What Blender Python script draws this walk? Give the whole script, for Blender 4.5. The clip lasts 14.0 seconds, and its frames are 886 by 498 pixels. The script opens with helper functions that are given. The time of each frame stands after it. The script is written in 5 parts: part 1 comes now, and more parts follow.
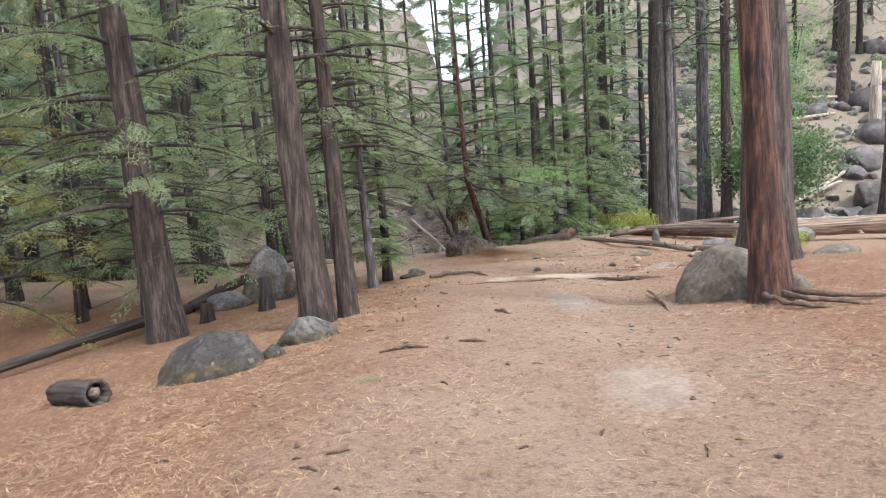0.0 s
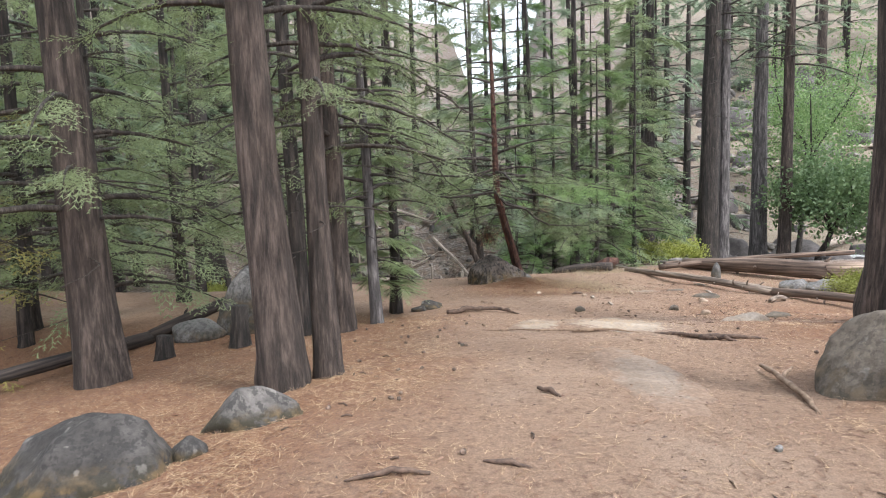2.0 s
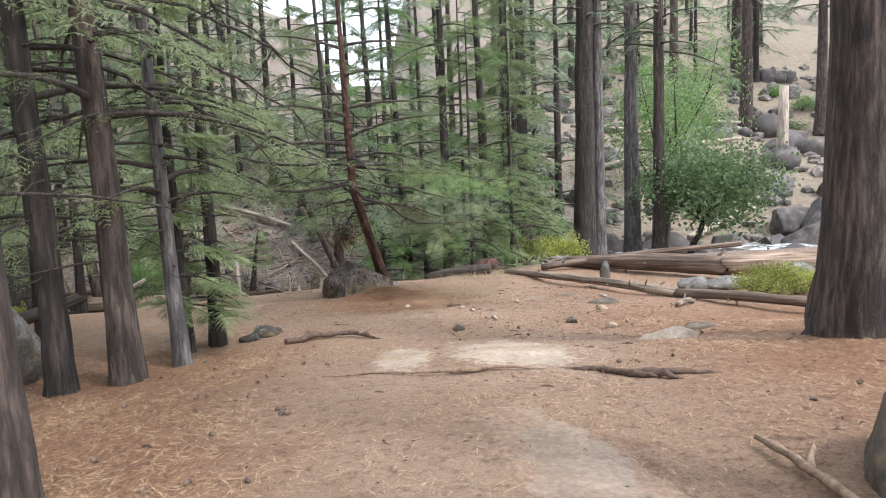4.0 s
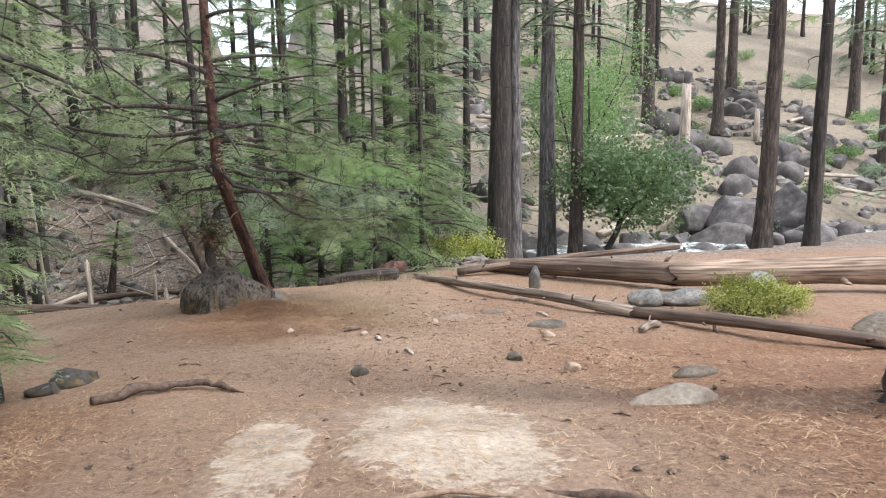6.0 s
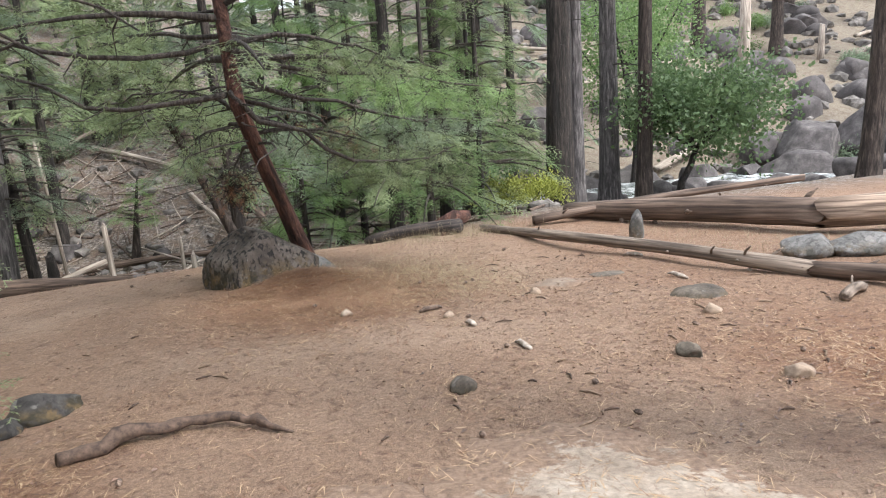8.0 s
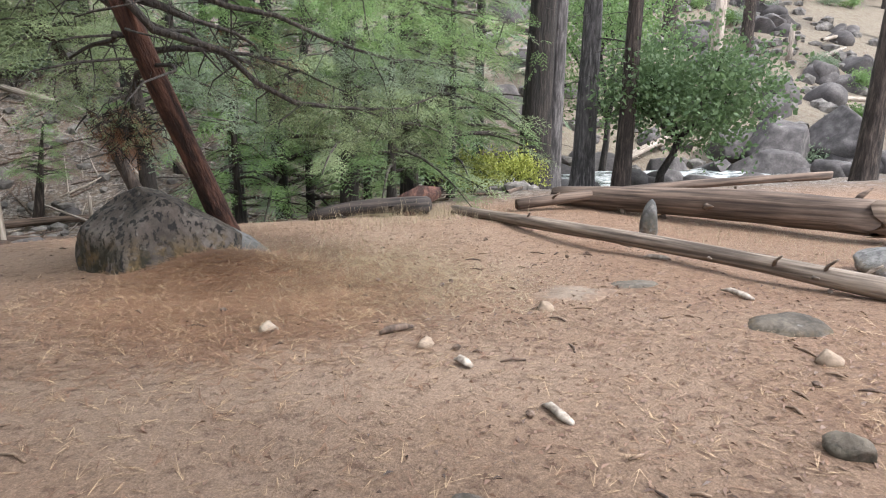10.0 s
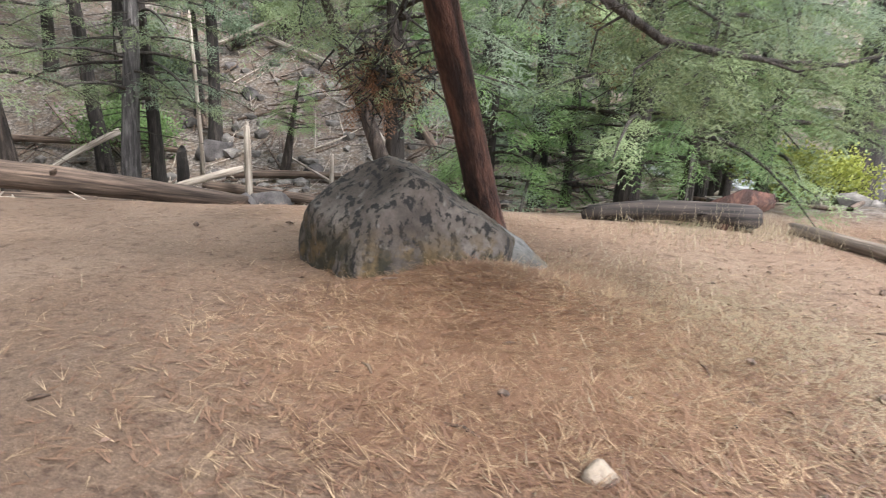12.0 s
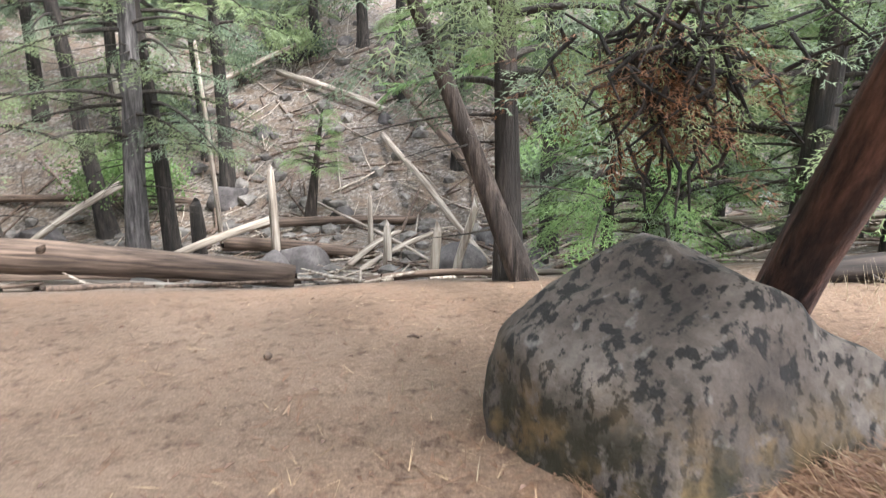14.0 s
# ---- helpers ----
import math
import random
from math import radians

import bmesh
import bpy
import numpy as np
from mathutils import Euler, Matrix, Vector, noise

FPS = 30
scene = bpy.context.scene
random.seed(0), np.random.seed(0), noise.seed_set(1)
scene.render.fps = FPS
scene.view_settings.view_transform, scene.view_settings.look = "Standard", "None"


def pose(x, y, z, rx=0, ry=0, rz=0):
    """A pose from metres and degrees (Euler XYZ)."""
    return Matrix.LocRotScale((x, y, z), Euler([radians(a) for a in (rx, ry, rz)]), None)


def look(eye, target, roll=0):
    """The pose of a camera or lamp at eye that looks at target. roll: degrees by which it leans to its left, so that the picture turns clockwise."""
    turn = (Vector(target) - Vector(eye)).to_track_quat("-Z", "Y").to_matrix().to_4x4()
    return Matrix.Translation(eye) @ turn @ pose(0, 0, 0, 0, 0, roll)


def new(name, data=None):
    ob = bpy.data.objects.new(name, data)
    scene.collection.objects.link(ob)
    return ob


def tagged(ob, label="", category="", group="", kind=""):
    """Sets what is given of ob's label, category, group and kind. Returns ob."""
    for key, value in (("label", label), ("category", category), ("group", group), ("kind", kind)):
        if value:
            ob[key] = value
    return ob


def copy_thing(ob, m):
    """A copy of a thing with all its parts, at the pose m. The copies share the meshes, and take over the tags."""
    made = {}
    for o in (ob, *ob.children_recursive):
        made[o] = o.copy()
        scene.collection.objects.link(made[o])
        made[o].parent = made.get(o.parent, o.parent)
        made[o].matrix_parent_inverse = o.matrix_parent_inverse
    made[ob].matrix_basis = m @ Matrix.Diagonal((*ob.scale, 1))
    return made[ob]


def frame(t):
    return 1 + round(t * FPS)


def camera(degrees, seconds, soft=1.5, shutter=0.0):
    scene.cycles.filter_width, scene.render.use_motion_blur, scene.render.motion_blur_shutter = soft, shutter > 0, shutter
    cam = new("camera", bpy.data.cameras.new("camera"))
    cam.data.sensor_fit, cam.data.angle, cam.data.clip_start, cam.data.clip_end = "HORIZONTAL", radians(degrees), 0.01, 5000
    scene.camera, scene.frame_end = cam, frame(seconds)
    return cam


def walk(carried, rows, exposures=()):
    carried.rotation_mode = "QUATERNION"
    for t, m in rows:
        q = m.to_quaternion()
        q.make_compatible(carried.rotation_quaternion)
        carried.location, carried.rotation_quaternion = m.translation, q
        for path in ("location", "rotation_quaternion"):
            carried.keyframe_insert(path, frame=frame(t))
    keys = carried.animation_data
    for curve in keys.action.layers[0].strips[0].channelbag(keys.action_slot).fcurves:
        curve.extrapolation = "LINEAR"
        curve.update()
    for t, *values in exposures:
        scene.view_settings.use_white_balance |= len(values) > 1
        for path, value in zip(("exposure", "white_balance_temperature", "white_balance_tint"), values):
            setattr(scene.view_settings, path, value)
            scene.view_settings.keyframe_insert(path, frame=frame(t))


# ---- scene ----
cam = camera(67.5, 14.0, soft=1.1, shutter=0.15)
PATH = [
    (0, (0.0, 0.0, 1.5), (-0.175, 1.974, 1.228), -4.11),
    (0.5, (-0.133, 0.718, 1.454), (-0.378, 2.683, 1.175), -9.79),
    (1, (-0.196, 1.356, 1.435), (-0.538, 3.303, 1.132), -7.16),
    (1.5, (-0.187, 1.942, 1.427), (-0.285, 3.908, 1.073), -5.15),
    (2, (-0.21, 2.526, 1.365), (-0.451, 4.499, 1.146), -1.67),
    (2.5, (-0.099, 3.142, 1.307), (-0.043, 5.107, 0.937), -3.75),
    (3, (-0.14, 3.823, 1.241), (-0.019, 5.806, 1.014), -2.71),
    (5.5, (0.178, 7.054, 1.023), (0.43, 9.023, 0.785), -1.91),
    (6, (0.183, 7.704, 0.994), (0.618, 9.638, 0.733), -0.76),
    (6.5, (0.065, 8.247, 0.859), (0.477, 10.171, 0.5), -2.19),
    (7, (0.063, 8.849, 0.804), (0.603, 10.721, 0.35), -3.17),
    (7.5, (0.042, 9.442, 0.748), (0.376, 11.378, 0.375), 1.18),
    (8, (0.0, 9.983, 0.75), (0.334, 11.91, 0.329), -3.71),
    (10.5, (0.186, 12.551, 0.307), (0.686, 14.426, -0.178), 1.44),
    (11, (0.142, 13.185, 0.216), (0.538, 15.106, -0.175), 1.19),
    (11.5, (-0.021, 13.684, 0.104), (0.251, 15.612, -0.353), 4.43),
    (12, (-0.301, 14.104, 0.144), (-0.443, 16.014, -0.431), 4.05),
    (12.5, (-0.595, 14.698, 0.097), (-0.874, 16.581, -0.516), -1.41),
    (13, (-0.933, 15.116, 0.056), (-1.297, 16.994, -0.53), 0.17),
    (13.5, (-1.231, 15.575, -0.003), (-1.505, 17.441, -0.668), -1.06),
    (13.7, (-1.37, 15.707, 0.015), (-1.601, 17.583, -0.641), 0.71),
    (14, (-1.531, 16.064, -0.017), (-1.68, 17.994, -0.521), 0.38),
]
walk(cam, [(t, look(eye, target, roll)) for t, eye, target, roll in PATH],
     exposures=((0, 0.45, 5950, 10), (7.5, 0.46, 6050, 10), (11, 0.64, 5950, 10), (12, 0.85, 6000, 10), (13, 1.15, 6050, 10), (14, 1.38, 5950, 10)))

# ---- world and sun ----
SUN_ELEVATION, SUN_AZIMUTH = radians(50), radians(130)      # azimuth from +y towards +x
world = bpy.data.worlds.new("sky")
scene.world = world
world.use_nodes = True
wt = world.node_tree
wt.nodes.clear()
sky = wt.nodes.new("ShaderNodeTexSky")
sky.sky_type, sky.sun_disc = "NISHITA", False
sky.sun_elevation, sky.sun_rotation = SUN_ELEVATION, SUN_AZIMUTH
sky.air_density, sky.dust_density = 1.0, 4.0
haze = wt.nodes.new("ShaderNodeMix")
haze.data_type = "RGBA"
haze.inputs[0].default_value = 0.6
haze.inputs[7].default_value = (17.0, 17.0, 17.4, 1)
background = wt.nodes.new("ShaderNodeBackground")
background.inputs["Strength"].default_value = 0.15
wout = wt.nodes.new("ShaderNodeOutputWorld")
wt.links.new(sky.outputs[0], haze.inputs[6])
wt.links.new(haze.outputs[2], background.inputs["Color"])
wt.links.new(background.outputs[0], wout.inputs[0])
sun = new("sun", bpy.data.lights.new("sun", "SUN"))
sun.data.energy, sun.data.angle, sun.data.color = 3.4, radians(9), (1.0, 0.95, 0.88)
sun.matrix_world = look((0, 0, 60), (-math.sin(SUN_AZIMUTH) * 40, -math.cos(SUN_AZIMUTH) * 40, 60 - 40 * math.tan(SUN_ELEVATION)))


# ---- materials ----
def material(name, build):
    m = bpy.data.materials.new(name)
    m.use_nodes = True
    nt = m.node_tree
    bsdf = nt.nodes["Principled BSDF"]
    build(nt, bsdf)
    return m


def noise_node(nt, scale, detail=5.0, rough=0.6, stretch=None, random_shift=False, axis=None):
    tc = nt.nodes.new("ShaderNodeTexCoord")
    mp = nt.nodes.new("ShaderNodeMapping")
    mp.inputs["Scale"].default_value = stretch or (1, 1, 1)
    if axis:                                        # the grain runs along this axis
        mp.vector_type = "TEXTURE"
        mp.inputs["Rotation"].default_value = Vector(axis).to_track_quat("Z", "Y").to_euler()
        mp.inputs["Scale"].default_value = [1 / q for q in (stretch or (1, 1, 1))]
    nt.links.new(tc.outputs["Object"], mp.inputs["Vector"])
    if random_shift:
        info = nt.nodes.new("ShaderNodeObjectInfo")
        mul = nt.nodes.new("ShaderNodeMath")
        mul.operation = "MULTIPLY"
        mul.inputs[1].default_value = 37.0
        nt.links.new(info.outputs["Random"], mul.inputs[0])
        nt.links.new(mul.outputs[0], mp.inputs["Location"])
    n = nt.nodes.new("ShaderNodeTexNoise")
    n.inputs["Scale"].default_value, n.inputs["Detail"].default_value, n.inputs["Roughness"].default_value = scale, detail, rough
    nt.links.new(mp.outputs[0], n.inputs["Vector"])
    return n.outputs["Fac"]


def ramp(nt, fac, *stops):
    r = nt.nodes.new("ShaderNodeValToRGB")
    el = r.color_ramp.elements
    while len(el) < len(stops):
        el.new(0.5)
    for e, (p, c) in zip(el, stops):
        e.position, e.color = p, (*c, 1)
    nt.links.new(fac, r.inputs[0])
    return r.outputs[0]


def blend(nt, fac, a, b, mode="MIX"):
    m = nt.nodes.new("ShaderNodeMix")
    m.data_type, m.blend_type = "RGBA", mode
    for socket, v in ((m.inputs[0], fac), (m.inputs[6], a), (m.inputs[7], b)):
        if isinstance(v, (int, float)):
            socket.default_value = v
        elif isinstance(v, tuple):
            socket.default_value = (*v, 1)
        else:
            nt.links.new(v, socket)
    return m.outputs[2]


def bump(nt, bsdf, height, strength=0.5, distance=0.02):
    b = nt.nodes.new("ShaderNodeBump")
    b.inputs["Strength"].default_value, b.inputs["Distance"].default_value = strength, distance
    nt.links.new(height, b.inputs["Height"])
    nt.links.new(b.outputs[0], bsdf.inputs["Normal"])


def bark_material(name, dark, mid, light, reach=1.0, axis=None):
    def build(nt, bsdf):
        ridges = noise_node(nt, 17 * reach, 7, 0.68, (1, 1, 0.13), True, axis)
        broad = noise_node(nt, 1.4, 3, 0.5, None, True)
        plates = noise_node(nt, 7 * reach, 5, 0.65, (1, 1, 0.22), True, axis)
        c = ramp(nt, ridges, (0.38, dark), (0.5, mid), (0.66, light))
        c = blend(nt, ramp(nt, plates, (0.38, (0.75, 0.75, 0.75)), (0.52, (0, 0, 0))), c, dark)
        c = blend(nt, ramp(nt, broad, (0.35, (0.0, 0.0, 0.0)), (0.7, (0.35, 0.35, 0.35))), c, mid)
        nt.links.new(c, bsdf.inputs["Base Color"])
        bsdf.inputs["Roughness"].default_value = 0.9
        bump(nt, bsdf, blend(nt, 0.5, ridges, plates), 1.0, 0.08)
    return material(name, build)


def leaf_material(name, dark, light, trans=0.25):
    def build(nt, bsdf):
        geo = nt.nodes.new("ShaderNodeNewGeometry")
        info = nt.nodes.new("ShaderNodeObjectInfo")
        a = ramp(nt, geo.outputs["Random Per Island"], (0.0, dark), (1.0, light))
        big = noise_node(nt, 0.8, 2, 0.5, None, True)
        a = blend(nt, ramp(nt, big, (0.38, (0, 0, 0)), (0.62, (0.6, 0.6, 0.6))), a, light)
        hue = nt.nodes.new("ShaderNodeHueSaturation")
        mr = nt.nodes.new("ShaderNodeMapRange")
        mr.inputs[3].default_value, mr.inputs[4].default_value = 0.75, 1.25
        nt.links.new(info.outputs["Random"], mr.inputs[0])
        nt.links.new(mr.outputs[0], hue.inputs["Value"])
        nt.links.new(a, hue.inputs["Color"])
        nt.links.new(hue.outputs[0], bsdf.inputs["Base Color"])
        bsdf.inputs["Roughness"].default_value = 0.55
        t = nt.nodes.new("ShaderNodeBsdfTranslucent")
        nt.links.new(hue.outputs[0], t.inputs["Color"])
        mix = nt.nodes.new("ShaderNodeMixShader")
        mix.inputs[0].default_value = trans
        nt.links.new(bsdf.outputs[0], mix.inputs[1])
        nt.links.new(t.outputs[0], mix.inputs[2])
        nt.links.new(mix.outputs[0], nt.nodes["Material Output"].inputs[0])
    return material(name, build)


def rock_material(name, dark, mid, light, moss=0.0, spots=0.0, dust=0.0):
    def build(nt, bsdf):
        grain = noise_node(nt, 24, 8, 0.7, None, True)
        broad = noise_node(nt, 2.2, 5, 0.6, None, True)
        c = ramp(nt, broad, (0.3, dark), (0.5, mid), (0.72, light))
        c = blend(nt, 0.45, c, ramp(nt, grain, (0.3, (0.12, 0.11, 0.10)), (0.7, (0.9, 0.88, 0.85))), "OVERLAY")
        if spots:
            lich = noise_node(nt, 19, 5, 0.62, (1, 1, 0.6), True)
            c = blend(nt, ramp(nt, lich, (0.515, (0, 0, 0)), (0.565, (spots,) * 3)), c, (0.012, 0.011, 0.010))
            pale = noise_node(nt, 10.0, 4, 0.5, (1.0, 1.1, 0.9), True)
            c = blend(nt, ramp(nt, pale, (0.63, (0, 0, 0)), (0.70, (0.45, 0.45, 0.45))), c, (0.27, 0.25, 0.225))
        if moss:
            green = noise_node(nt, 5, 7, 0.7, None, True)
            tc = nt.nodes.new("ShaderNodeTexCoord")
            sep = nt.nodes.new("ShaderNodeSeparateXYZ")
            nt.links.new(tc.outputs["Generated"], sep.inputs[0])
            low = ramp(nt, sep.outputs["Z"], (0.62, (1, 1, 1)), (0.78, (0, 0, 0)))
            f = blend(nt, 1.0, low, ramp(nt, green, (0.42, (0, 0, 0)), (0.50, (moss,) * 3)), "MULTIPLY")
            rust = ramp(nt, noise_node(nt, 7, 4, 0.6, None, True), (0.45, (0.022, 0.018, 0.007)), (0.66, (0.13, 0.085, 0.035)))
            c = blend(nt, f, c, rust)
        if dust:                                    # soil creeping over a flat outcrop from its rim
            tc = nt.nodes.new("ShaderNodeTexCoord")
            mp = nt.nodes.new("ShaderNodeMapping")
            mp.inputs["Location"].default_value = (-1, -1, 0)
            mp.inputs["Scale"].default_value = (2, 2, 0)
            nt.links.new(tc.outputs["Generated"], mp.inputs[0])
            rim = nt.nodes.new("ShaderNodeVectorMath")
            rim.operation = "LENGTH"
            nt.links.new(mp.outputs[0], rim.inputs[0])
            creep = nt.nodes.new("ShaderNodeMath")
            creep.operation = "MULTIPLY_ADD"
            creep.inputs[1].default_value = 0.8
            nt.links.new(rim.outputs["Value"], creep.inputs[0])
            nt.links.new(noise_node(nt, 5.0, 8, 0.72), creep.inputs[2])
            earth = ramp(nt, grain, (0.32, (0.10, 0.066, 0.045)), (0.52, (0.20, 0.133, 0.090)), (0.72, (0.30, 0.215, 0.152)))
            c = blend(nt, ramp(nt, creep.outputs[0], (dust + 0.56, (0, 0, 0)), (dust + 0.74, (1, 1, 1))), c, earth)
            crack = noise_node(nt, 6.5, 4, 0.6, (1.0, 0.35, 1.0))
            c = blend(nt, ramp(nt, crack, (0.485, (0, 0, 0)), (0.5, (0.55, 0.55, 0.55)), (0.515, (0, 0, 0))), c, (0.16, 0.10, 0.065))
        nt.links.new(c, bsdf.inputs["Base Color"])
        bsdf.inputs["Roughness"].default_value = 0.88
        bump(nt, bsdf, blend(nt, 0.4, grain, broad), 0.8, 0.02)
    return material(name, build)


def wood_material(name, dark, light, grey=0.3):
    def build(nt, bsdf):
        tc = nt.nodes.new("ShaderNodeTexCoord")
        mp = nt.nodes.new("ShaderNodeMapping")
        mp.inputs["Scale"].default_value = (26, 26, 1.2)
        nt.links.new(tc.outputs["Object"], mp.inputs[0])
        n = nt.nodes.new("ShaderNodeTexNoise")
        n.inputs["Scale"].default_value, n.inputs["Detail"].default_value = 1.0, 6
        nt.links.new(mp.outputs[0], n.inputs["Vector"])
        broad = noise_node(nt, 3.0, 5, 0.6, (1, 1, 0.4), True)
        c = ramp(nt, n.outputs["Fac"], (0.35, dark), (0.65, light))
        c = blend(nt, ramp(nt, broad, (0.4, (0, 0, 0)), (0.65, (grey,) * 3)), c, dark)
        nt.links.new(c, bsdf.inputs["Base Color"])
        bsdf.inputs["Roughness"].default_value = 0.85
        bump(nt, bsdf, n.outputs["Fac"], 0.7, 0.015)
    return material(name, build)


def soil(nt, bsdf):
    """Three covers on one ground: trodden sandy soil, reddish needle litter with tree shade in its colour, stony
    straw-grown slope.
    """
    def cover(name):
        at = nt.nodes.new("ShaderNodeAttribute")
        at.attribute_name = name
        return at.outputs["Fac"]
    broad = noise_node(nt, 0.45, 4, 0.6)
    mid = noise_node(nt, 2.6, 6, 0.68)
    fine = noise_node(nt, 34, 8, 0.78)
    grit = noise_node(nt, 120, 3, 0.6)
    clods = noise_node(nt, 11, 6, 0.72)
    straw = noise_node(nt, 60, 4, 0.7, (1, 0.25, 1))
    # red-brown needle litter; its dark tone also paints in the cedars' shade
    duff_shade = ramp(nt, fine, (0.30, (0.040, 0.017, 0.009)), (0.47, (0.175, 0.088, 0.046)), (0.60, (0.29, 0.165, 0.088)), (0.74, (0.42, 0.28, 0.165)))
    duff_shade = blend(nt, ramp(nt, mid, (0.40, (0, 0, 0)), (0.60, (0.75, 0.75, 0.75))), duff_shade, ramp(nt, fine, (0.3, (0.10, 0.045, 0.024)), (0.7, (0.26, 0.14, 0.080))))
    dust = ramp(nt, fine, (0.30, (0.13, 0.084, 0.055)), (0.55, (0.262, 0.174, 0.116)), (0.75, (0.37, 0.265, 0.187)))
    dust = blend(nt, ramp(nt, broad, (0.45, (0, 0, 0)), (0.68, (0.6, 0.6, 0.6))), dust, (0.315, 0.235, 0.172))
    where = blend(nt, 0.5, cover("duff_shade"), ramp(nt, mid, (0.36, (0, 0, 0)), (0.64, (1, 1, 1))), "OVERLAY")
    c = blend(nt, where, dust, duff_shade)
    c = blend(nt, ramp(nt, clods, (0.36, (0.6, 0.6, 0.6)), (0.47, (0, 0, 0))), c, (0.075, 0.036, 0.020))
    c = blend(nt, 0.45, c, ramp(nt, grit, (0.3, (0.18, 0.16, 0.14)), (0.7, (0.88, 0.86, 0.84))), "OVERLAY")
    stony = ramp(nt, clods, (0.35, (0.032, 0.026, 0.022)), (0.48, (0.125, 0.102, 0.085)), (0.58, (0.26, 0.228, 0.20)), (0.72, (0.50, 0.46, 0.42)))
    stony = blend(nt, ramp(nt, mid, (0.45, (0, 0, 0)), (0.60, (0.8, 0.8, 0.8))), stony, ramp(nt, straw, (0.35, (0.065, 0.042, 0.028)), (0.65, (0.22, 0.155, 0.105))))
    c = blend(nt, cover("stony"), c, stony)
    meadow = ramp(nt, straw, (0.3, (0.10, 0.080, 0.053)), (0.7, (0.30, 0.255, 0.185)))
    meadow = blend(nt, ramp(nt, mid, (0.42, (0, 0, 0)), (0.58, (0.8, 0.8, 0.8))), meadow, stony)
    c = blend(nt, cover("straw"), c, meadow)
    nt.links.new(c, bsdf.inputs["Base Color"])
    bsdf.inputs["Roughness"].default_value = 0.95
    bump(nt, bsdf, blend(nt, 0.5, fine, clods), 1.0, 0.05)


def stick_wood(dark, light):
    def build(nt, bsdf):
        n = noise_node(nt, 22, 6, 0.65, None, True)
        nt.links.new(ramp(nt, n, (0.35, dark), (0.65, light)), bsdf.inputs["Base Color"])
        bsdf.inputs["Roughness"].default_value = 0.88
        bump(nt, bsdf, n, 0.6, 0.01)
    return build


STICK_BROWN = material("dark_stick", stick_wood((0.035, 0.022, 0.016), (0.13, 0.085, 0.06)))
STICK_TAN = material("tan_stick", stick_wood((0.11, 0.07, 0.045), (0.27, 0.19, 0.13)))
SOIL = material("needle_soil", soil)
BARK = bark_material("cedar_bark", (0.011, 0.008, 0.006), (0.056, 0.041, 0.033), (0.138, 0.106, 0.088))
BARK_RED = bark_material("red_cedar_bark", (0.012, 0.006, 0.005), (0.080, 0.036, 0.025), (0.20, 0.098, 0.068))
BARK_LEANING = bark_material("leaning_cedar_bark", (0.012, 0.006, 0.005), (0.080, 0.036, 0.025), (0.20, 0.098, 0.068), 1.3, (-0.21, -1.02, 1.0))
BARK_GREY = bark_material("grey_bark", (0.03, 0.027, 0.026), (0.10, 0.09, 0.088), (0.25, 0.23, 0.22))
# darkest bark tone, for forest, gully and far trees and stumps
BARK_DARK = bark_material("dark_bark", (0.008, 0.007, 0.006), (0.03, 0.024, 0.02), (0.09, 0.07, 0.06))
TWIG = bark_material("twig_bark", (0.02, 0.016, 0.013), (0.05, 0.04, 0.033), (0.13, 0.11, 0.09), 2.0)
LEAF = leaf_material("cedar_green", (0.092, 0.130, 0.060), (0.285, 0.345, 0.175), 0.5)
LEAF_OLIVE = leaf_material("olive_cedar", (0.15, 0.15, 0.035), (0.38, 0.34, 0.11), 0.5)
LEAF_COOL = leaf_material("fir_green", (0.086, 0.126, 0.080), (0.265, 0.33, 0.215), 0.5)
LEAF_BRIGHT = leaf_material("fresh_green", (0.085, 0.160, 0.052), (0.235, 0.345, 0.130), 0.5)
LEAF_OAK = leaf_material("oak_leaf_green", (0.055, 0.10, 0.042), (0.16, 0.235, 0.10), 0.45)
LEAF_YELLOW = leaf_material("shrub_yellow_green", (0.12, 0.15, 0.025), (0.34, 0.36, 0.08), 0.35)
LEAF_BROWN = leaf_material("dead_needles", (0.07, 0.03, 0.014), (0.21, 0.10, 0.045))
LEAF_DRY = leaf_material("dry_grass", (0.26, 0.20, 0.12), (0.46, 0.38, 0.25), 0.3)
NEEDLE = leaf_material("fallen_needles", (0.13, 0.065, 0.034), (0.54, 0.38, 0.225), 0.05)
NEEDLE_RED = leaf_material("rusty_needles", (0.075, 0.032, 0.019), (0.35, 0.195, 0.115), 0.05)
ROCK_LICHEN = rock_material("lichen_granite", (0.042, 0.033, 0.027), (0.090, 0.074, 0.062), (0.17, 0.145, 0.126), 0.97, 0.95)
ROCK_BROWN = rock_material("brown_granite", (0.062, 0.050, 0.038), (0.112, 0.093, 0.072), (0.165, 0.14, 0.11), 0.5, 0.35)
ROCK_GREY = rock_material("grey_granite", (0.07, 0.07, 0.068), (0.15, 0.145, 0.14), (0.28, 0.27, 0.265), 0.6, 0.4)
ROCK_TALUS = rock_material("talus_granite", (0.035, 0.031, 0.031), (0.080, 0.071, 0.070), (0.17, 0.155, 0.15))
ROCK_DARK = rock_material("dark_granite", (0.018, 0.016, 0.014), (0.044, 0.040, 0.037), (0.115, 0.106, 0.098), 0.9, 0.6)
ROCK_PALE = rock_material("pale_bedrock", (0.21, 0.165, 0.122), (0.31, 0.255, 0.20), (0.41, 0.36, 0.295))
